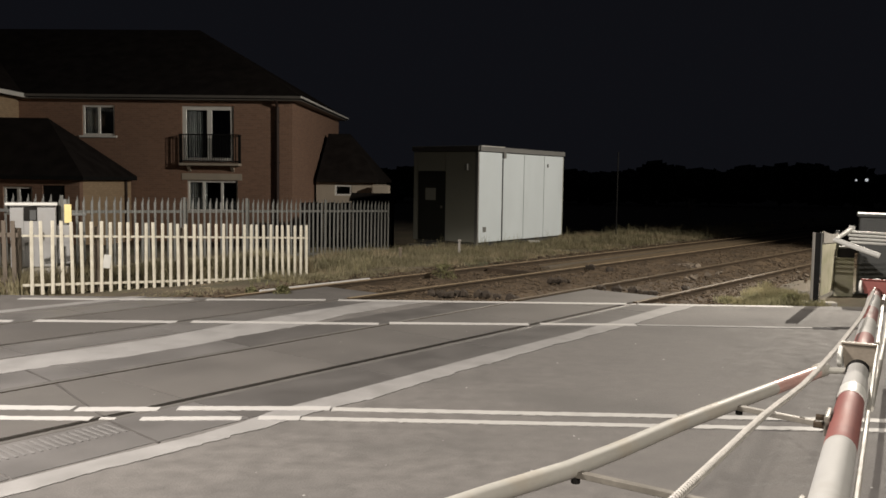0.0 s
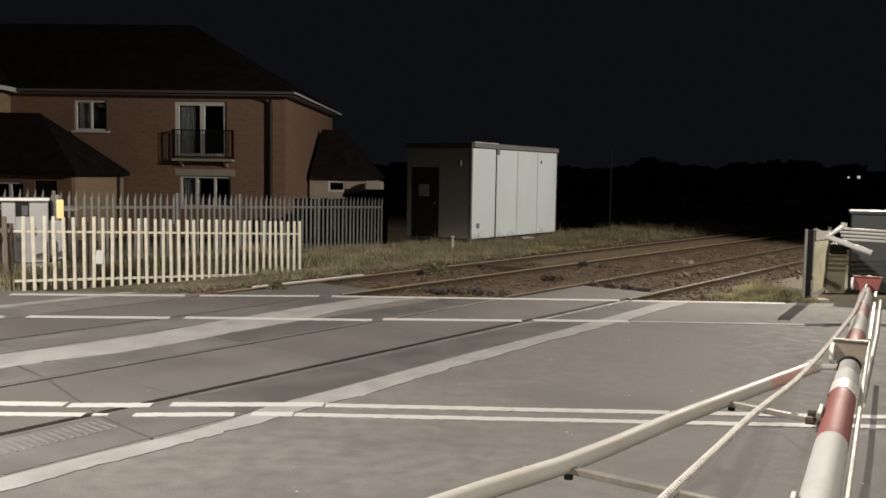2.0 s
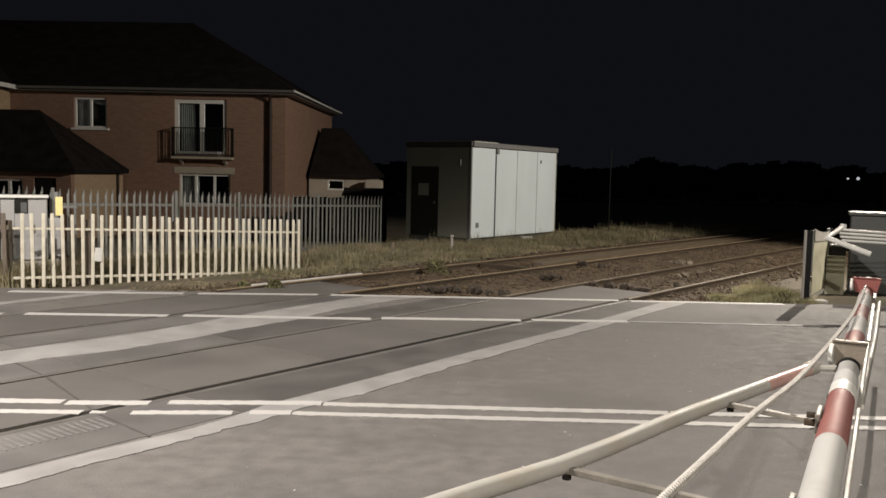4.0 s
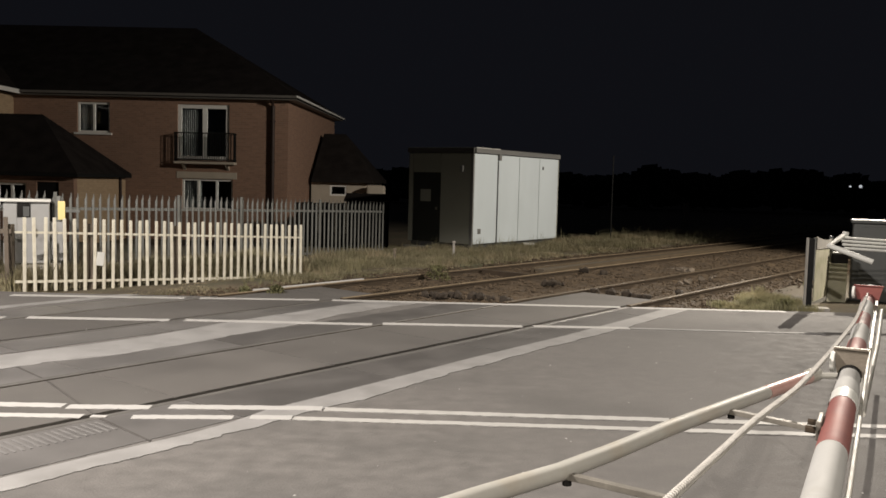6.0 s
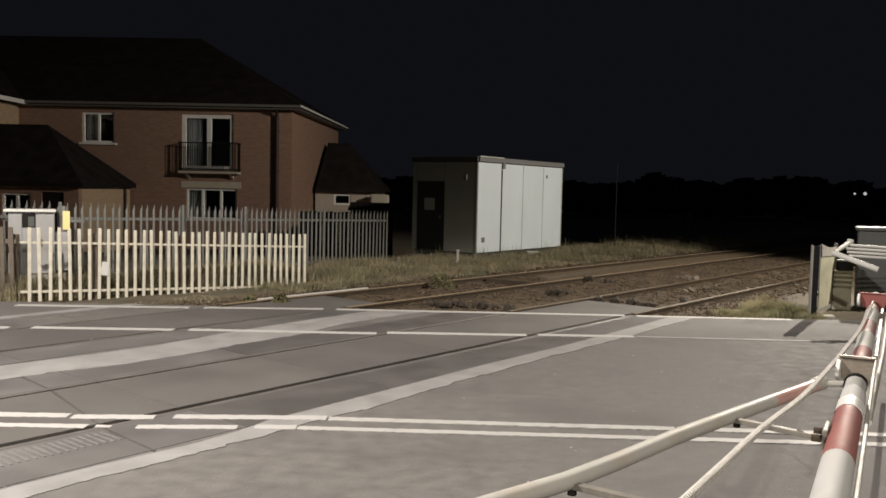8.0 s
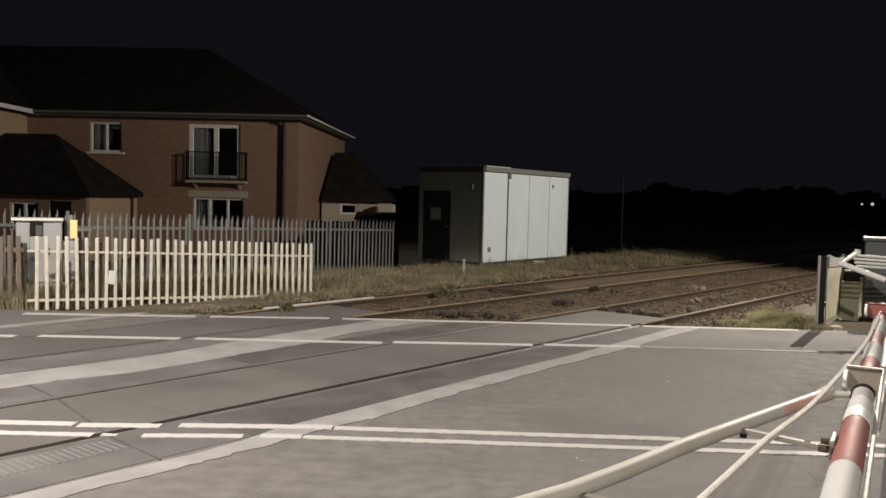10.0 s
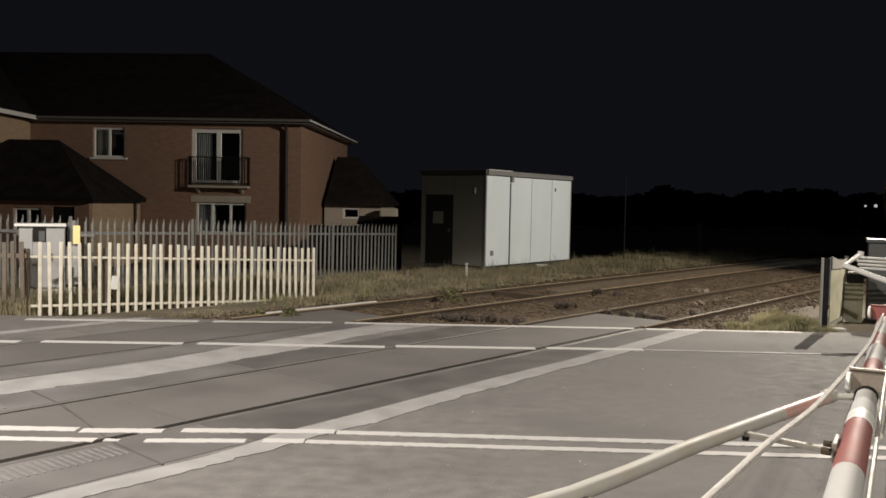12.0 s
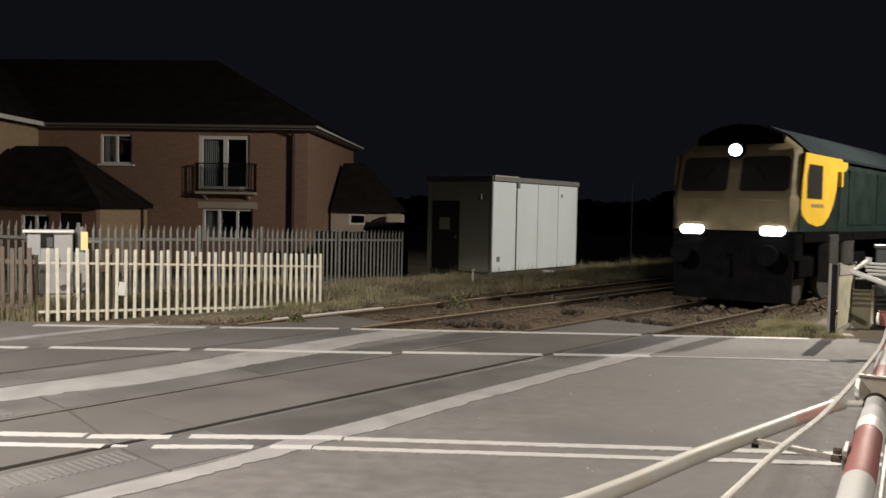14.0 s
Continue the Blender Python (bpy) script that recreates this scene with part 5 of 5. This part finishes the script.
def build_lineside():
    def post(px, py, h, w, label, material):
        z = ground_height(px, py)
        t = thing("trackside_post", label, "post", pose(px, py, z))
        part("shaft", boxed(-w / 2, w / 2, -w / 2, w / 2, -0.3, h, 0.01), material, t)
        part("cap", boxed(-w * 0.7, w * 0.7, -w * 0.7, w * 0.7, h, h + 0.05, 0.01), material, t)
    post(9.99, 35.1, 1.25, 0.18, "grey square trackside post among the grass", MACHINE)
    post(6.03, 30.3, 2.9, 0.038, "thin dark trackside pole", BLACK)
    for (x, y), h, m in (((-1.0, 20.3), 0.28, RUBBLE), ((0.40, 21.4), 0.36, CONCRETE)):
        post(x, y, h, 0.06, "short concrete marker post in the grass", m)
    block = thing("cable_marker", "small white concrete cable marker by the cabin", "marker", pose(2.75, 26.3, ground_height(2.75, 26.3)))
    part("block", boxed(-0.17, 0.17, -0.08, 0.08, -0.1, 0.13, 0.01), LIDWHITE, block)
    # low white-topped kerb beside the second track
    kerb = thing("track_kerb", "low pale concrete edging beside the second track", "kerb", TRACK, kind="structure")
    part("edging", boxed(FAR - HALF - 0.11, FAR - HALF - 0.04, 8.9, 11.4, -0.15, 0.045, 0.01), PAINT_BRIGHT, kerb)
    # far lamps beyond the line
    for x, y, z, s in ((37.8, 80.0, 2.42, 0.10), (38.75, 80.0, 2.45, 0.15)):
        lamp = thing("far_lamp", "small far lamp on a dark pole", "lamp", pose(x, y, 0))
        bm = bmesh.new()
        bmesh.ops.create_icosphere(bm, subdivisions=2, radius=s)
        bmesh.ops.translate(bm, vec=(0, 0, z), verts=bm.verts[:])
        part("bulb", bm, FARGLOW, lamp, "glowing bulb")
        part("pole", rod((0, 0.3, -0.1), (0, 0.3, z), 0.05, seg=8), BLACK, lamp)


FARGLOW = glow_mat("far_lamp_glow", (0.9, 0.95, 1.0), 0.5)


def build_street_lamps():
    # the last of these carries the added fill light behind the camera
    for (x, y, z), aim, reach in ((LAMP_A, (5, 15), 1.4), (LAMP_D, (4, 31), 3.2), (LAMP_B, (-3, 3.5), 1.4), (FILL_C, (1.4, 3), 1.4)):
        d = Vector((aim[0] - x, aim[1] - y, 0)).normalized()
        lamp = thing("street_lamp", "tall grey lamp with a flat head, out of view", "street lamp", pose(x - d.x * reach, y - d.y * reach, 0, 0, 0, math.degrees(math.atan2(d.y, d.x))))
        part("pole", rod((0, 0, -0.3), (0, 0, z + 0.2), 0.10, 0.055, seg=14), GALV, lamp, "", True)
        bm = bmesh.new()
        tube(bm, [(0, 0, z + 0.15), (0.4, 0, z + 0.32), (reach - 0.4, 0, z + 0.34)], 0.035, 8)
        part("arm", bm, GALV, lamp, "", True)
        part("head", boxed(reach - 0.5, reach + 0.25, -0.16, 0.16, z + 0.28, z + 0.40, 0.04), GALV, lamp)


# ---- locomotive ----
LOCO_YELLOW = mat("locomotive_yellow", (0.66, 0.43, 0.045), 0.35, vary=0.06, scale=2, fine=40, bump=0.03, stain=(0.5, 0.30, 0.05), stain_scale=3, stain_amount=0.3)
# cab front yellow: grime, plus its dim hazy light put into the colour
LOCO_FRONT = mat("dimmed_dirty_yellow", (0.215, 0.18, 0.105), 0.6, spec=0.3, vary=0.15, scale=2.5, fine=40, bump=0.05, stain=(0.12, 0.096, 0.06), stain_scale=2.2, stain_amount=0.6)
LOCO_GREEN = mat("dark_green_body", (0.009, 0.018, 0.016), 0.5, spec=0.25, vary=0.15, scale=2, fine=40, bump=0.03)
LOCO_ROOF = mat("grey_roof", (0.020, 0.027, 0.030), 0.85, spec=0.05, vary=0.15, scale=2, fine=40, bump=0.05)
LOCO_BLACK = mat("black_underframe", (0.006, 0.006, 0.0065), 0.9, spec=0.1, vary=0.3, scale=4, fine=50, bump=0.2)
LOCO_GLASS = mat("dark_cab_glass", (0.030, 0.029, 0.027), 0.12, vary=0.1, bump=0)
matte(LOCO_ROOF)
matte(LOCO_BLACK)
HEADLIGHT = glow_mat("headlight_glow", (0.92, 0.97, 1.0), 60.0)
BUFFERSTEEL = mat("buffer_steel", (0.075, 0.075, 0.073), 0.45, metal=0.5, vary=0.2)


def build_locomotive():
    loco = thing("locomotive", "freight diesel locomotive with yellow cab and lit headlights", "locomotive")
    # local x across (towards the camera's side), y back along the train, z up
    W, L = 1.30, 21.0
    sect = [(-W, 1.52), (-W, 2.75), (-W + 0.05, 3.02), (-0.86, 3.42), (-0.42, 3.62), (0, 3.68), (0.42, 3.62), (0.86, 3.42), (W - 0.05, 3.02), (W, 2.75), (W, 1.52)]

    def shell(bm, y0, y1, pts, rake0=0.0, cap=True):
        lo = [bm.verts.new((x, y0 + rake0 * max(0, z - 2.1), z)) for x, z in pts]
        hi = [bm.verts.new((x, y1, z)) for x, z in pts]
        for i in range(len(pts) - 1):
            bm.faces.new((lo[i], lo[i + 1], hi[i + 1], hi[i]))
        bm.faces.new((lo[-1], lo[0], hi[0], hi[-1]))
        if cap:
            bm.faces.new(lo)
            bm.faces.new(hi)
    # hood and rear body
    bm = bmesh.new()
    shell(bm, 2.75, L, [(-W + 0.02, 1.50)] + [(x * 0.985, z - 0.02) for x, z in sect[1:-1]] + [(W - 0.02, 1.50)])
    part("body", bm, LOCO_GREEN, loco, "dark green locomotive body", True)
    # roof over the cab and body
    bm = bmesh.new()
    top = [(-W + 0.02, 3.05)] + sect[3:8] + [(W - 0.02, 3.05)]
    shell(bm, 0.42, L - 0.1, [(x * 1.005, z + 0.012) for x, z in top], 0.25)
    part("roof", bm, LOCO_ROOF, loco, "grey curved roof", True)
    # cab front, a shallow wedge in plan with raked windows
    front = [(-W + 0.03, 0.14), (-1.14, 0.0), (1.14, 0.0), (W - 0.03, 0.14)]
    bm = bmesh.new()

    def row(z, rake, sx=1.0):
        return [bm.verts.new((x * sx, y + rake, z)) for x, y in front]
    rows = [row(1.52, 0.05), row(2.12, 0.0), row(2.18, 0.03), row(2.30, 0.06), row(3.0, 0.24, 0.985), row(3.14, 0.28, 0.95)]
    for a, b in zip(rows, rows[1:]):
        for i in range(3):
            bm.faces.new((a[i], a[i + 1], b[i + 1], b[i]))
    crown = [bm.verts.new((x, 0.42 + 0.1, z)) for x, z in ((-0.86, 3.40), (-0.42, 3.60), (0.42, 3.60), (0.86, 3.40))]
    for i in range(3):
        bm.faces.new((rows[-1][i], rows[-1][i + 1], crown[i + 1], crown[i]))
    part("cab_front", bm, LOCO_FRONT, loco, "grubby yellow cab front, dimmed as poorly lit", True)
    bm = bmesh.new()
    prism(bm, [(-0.90, 3.15), (0.90, 3.15), (0.86, 3.42), (0.42, 3.61), (0, 3.66), (-0.42, 3.61), (-0.86, 3.42)], 1, 0.33, 0.50)
    part("front_visor", bm, LOCO_BLACK, loco, "dark roof dome above the windows")
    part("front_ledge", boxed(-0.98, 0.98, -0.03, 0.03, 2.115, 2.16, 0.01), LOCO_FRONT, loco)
    # two windscreens
    for s in (-1, 1):
        bm = bmesh.new()
        out = [(0.13, 2.34), (0.17, 2.30), (1.02, 2.30), (1.10, 2.36), (1.08, 2.92), (1.00, 2.99), (0.20, 2.99), (0.13, 2.94)]
        lo = []
        for x, z in out:
            y = 0.06 + (z - 2.30) * 0.257 - 0.022
            lo.append(bm.verts.new((s * x, y, z)))
        hi = [bm.verts.new((v.co.x, v.co.y + 0.03, v.co.z)) for v in lo]
        bm.faces.new(lo)
        bm.faces.new(hi)
        for i in range(len(lo)):
            j = (i + 1) % len(lo)
            bm.faces.new((lo[i], lo[j], hi[j], hi[i]))
        scr = part("windscreen", bm, LOCO_GLASS, loco, "dark windscreen")
        bm = bmesh.new()
        tube(bm, [(s * 0.75, 0.07, 2.32), (s * 0.62, 0.10, 2.55), (s * 0.42, 0.16, 2.80)], 0.008, 6)
        part("wiper", bm, LOCO_BLACK, scr)
    # cab sides: yellow shield, window, dark surround
    for s in (-1, 1):
        bm = bmesh.new()
        prism(bm, [(0.15, 1.52), (2.78, 1.52), (2.78, 3.06), (0.36, 3.06), (0.17, 2.3)], 0, s * (W - 0.05), s * (W - 0.012))
        part("cab_side", bm, LOCO_GREEN, loco)
        bm = bmesh.new()
        shield = [(0.17, 2.0), (0.24, 1.84), (0.65, 1.68), (1.20, 1.62), (1.60, 1.66), (1.95, 1.82), (2.25, 2.10), (2.42, 2.40), (2.48, 2.78), (3.05, 2.80), (3.20, 2.90), (3.18, 3.05), (0.36, 3.05), (0.22, 2.5)]
        prism(bm, shield, 0, s * (W - 0.012), s * (W + 0.004))
        yellow = part("yellow_panel", bm, LOCO_YELLOW, loco, "bright yellow cab side panel")
        bm = bmesh.new()
        prism(bm, [(0.48, 2.17), (1.42, 2.17), (1.42, 2.84), (0.56, 2.84), (0.47, 2.6)], 0, s * (W + 0.002), s * (W + 0.012))
        part("cab_window", bm, LOCO_GLASS, yellow, "dark cab side window")
        part("grab_rail", rod((s * (W + 0.03), 2.62, 1.7), (s * (W + 0.03), 2.62, 2.7), 0.016, seg=8), BUFFERSTEEL, loco)
        part("name_bar", boxed(min(s * W, s * (W + 0.008)), max(s * W, s * (W + 0.008)), 0.75, 1.55, 2.00, 2.07), LOCO_FRONT, yellow, "plain dull bar")
        part("mirror", boxed(s * W - 0.02, s * W + 0.07, 2.55, 2.68, 2.45, 2.78, 0.015), LOCO_YELLOW, loco)
        bm = bmesh.new()
        box(bm, s * (W - 0.02) - 0.03, s * (W - 0.02) + 0.03, 2.8, L - 0.2, 3.00, 3.07, 0.01)
        part("gutter_strip", bm, LOCO_ROOF, loco)
        for k in range(7):
            part("body_door", boxed(s * (W - 0.012) - 0.012, s * (W - 0.012) + 0.012, 3.4 + 2.4 * k, 5.5 + 2.4 * k, 1.65, 2.85, 0.006), LOCO_GREEN, loco)
    # lights
    def lamp(x, z, y, r, name):
        bm = bmesh.new()
        cyl(bm, (x, y - 0.015, z), (x, y + 0.02, z), r, seg=20)
        return part(name, bm, HEADLIGHT, loco, "glowing white headlight")
    for s in (-1, 1):
        housing = part("lamp_housing", boxed(s * 0.82 - 0.30, s * 0.82 + 0.30, 0.045, 0.14, 1.38, 1.66, 0.03), LOCO_BLACK, loco)
        for k in (-0.145, 0.0, 0.145):
            lamp(s * 0.82 + k, 1.52, 0.04, 0.088, "headlight")
    bm = bmesh.new()
    cyl(bm, (0, 0.14, 3.12), (0, 0.34, 3.12), 0.17, seg=20)
    part("lamp_housing", bm, LOCO_BLACK, loco)
    lamp(0, 3.12, 0.14, 0.115, "top_headlight")
    # below the floor: buffer beam, plough, buffers, coupling, bogies
    part("buffer_beam", boxed(-1.25, 1.25, 0.06, 0.55, 0.95, 1.50, 0.03), LOCO_BLACK, loco, "black buffer beam")
    bm = bmesh.new()
    prism(bm, [(-1.2, 0.12), (1.2, 0.12), (1.22, 0.98), (-1.22, 0.98)], 1, 0.05, 0.14)
    part("snow_plough", bm, LOCO_BLACK, loco)
    for s in (-1, 1):
        bm = bmesh.new()
        cyl(bm, (s * 0.87, 0.06, 1.05), (s * 0.87, -0.36, 1.05), 0.10, seg=16)
        cyl(bm, (s * 0.87, -0.36, 1.05), (s * 0.87, -0.42, 1.05), 0.22, 0.20, seg=20)
        part("buffer", bm, LOCO_BLACK, loco)
        part("step", boxed(s * 1.22 - 0.12, s * 1.22 + 0.12, 2.0, 2.6, 0.45, 1.45, 0.02), BUFFERSTEEL, loco, "grey cab steps")
        part("air_tank", boxed(s * 1.12 - 0.15, s * 1.12 + 0.15, 3.3, 4.1, 0.75, 1.40, 0.06), BUFFERSTEEL, loco)
    bm = bmesh.new()
    tube(bm, [(0, 0.05, 1.05), (0, -0.25, 1.0), (0, -0.3, 0.7)], 0.035, 8)
    part("coupling", bm, LOCO_BLACK, loco)
    part("underframe", boxed(-1.28, 1.28, 0.5, L, 1.30, 1.53, 0.02), LOCO_BLACK, loco)
    part("fuel_tank", boxed(-1.2, 1.2, 8.0, 13.0, 0.45, 1.3, 0.12), LOCO_BLACK, loco)
    for yb in (3.4, 16.6):
        bogie = part("bogie", boxed(-1.05, 1.05, yb - 2.4, yb + 2.6, 0.55, 1.0, 0.06), LOCO_BLACK, loco)
        for k in (-1.9, 0.0, 1.9):
            for s in (-1, 1):
                bm = bmesh.new()
                cyl(bm, (s * 0.70, yb + k, 0.53), (s * 0.83, yb + k, 0.53), 0.53, seg=28)
                part("wheel", bm, BUFFERSTEEL, bogie)
    return loco


def build_woods():
    rng = np.random.default_rng(9)
    vs, fs = [], []
    for k in range(9000):
        x = rng.uniform(-60, 110)
        top = 3.2 + 1.2 * noise.noise(Vector((x * 0.09, 0, 0))) + 0.8 * noise.noise(Vector((x * 0.4, 5, 0)))
        y, z = 95 + 6 * rng.random(), top * rng.random() ** 0.7
        c, s = math.cos(k * 1.7), math.sin(k * 1.7)
        r0, tilt = rng.uniform(0.35, 0.9), rng.uniform(-0.6, 0.6)
        i = len(vs)
        for a, b in ((-1, -0.6), (0.8, -0.8), (1, 0.7), (-0.7, 0.9)):
            vs.append((x + r0 * a * c, y + r0 * a * s * 0.5 + tilt * b, z + r0 * b))
        fs.append((i, i + 1, i + 2, i + 3))
    tagged(sheet_from_arrays("far_woods", vs, fs, WOODS), "dark belt of trees far along the railway", "woods", kind="stuff")


WOODS = mat("night_foliage", (0.03, 0.04, 0.02), 0.9, vary=0.4, scale=0.4, fine=3, bump=0)


# ---- build ----
build_ground()
build_tracks()
build_house()
build_wing()
build_porch()
build_outhouse()
build_cabin()
build_picket_fence()
build_palisade()
build_case()
build_far_barrier()
build_boom()
build_woods()
build_lineside()
build_street_lamps()
loco = build_locomotive()
build_grass()
build_clods()
build_road()
build_markings()
build_grit()


def motions():
    front = [(0, 147.0), (6, 91.3), (10, 54.2), (11, 45.0), (12, 35.75), (12.5, 31.15), (13, 26.55), (13.5, 21.9), (14, 17.0)]
    walk(loco, [(t, TRACK @ pose(NEAR - 0.02, s, 0.012)) for t, s in front])


motions()
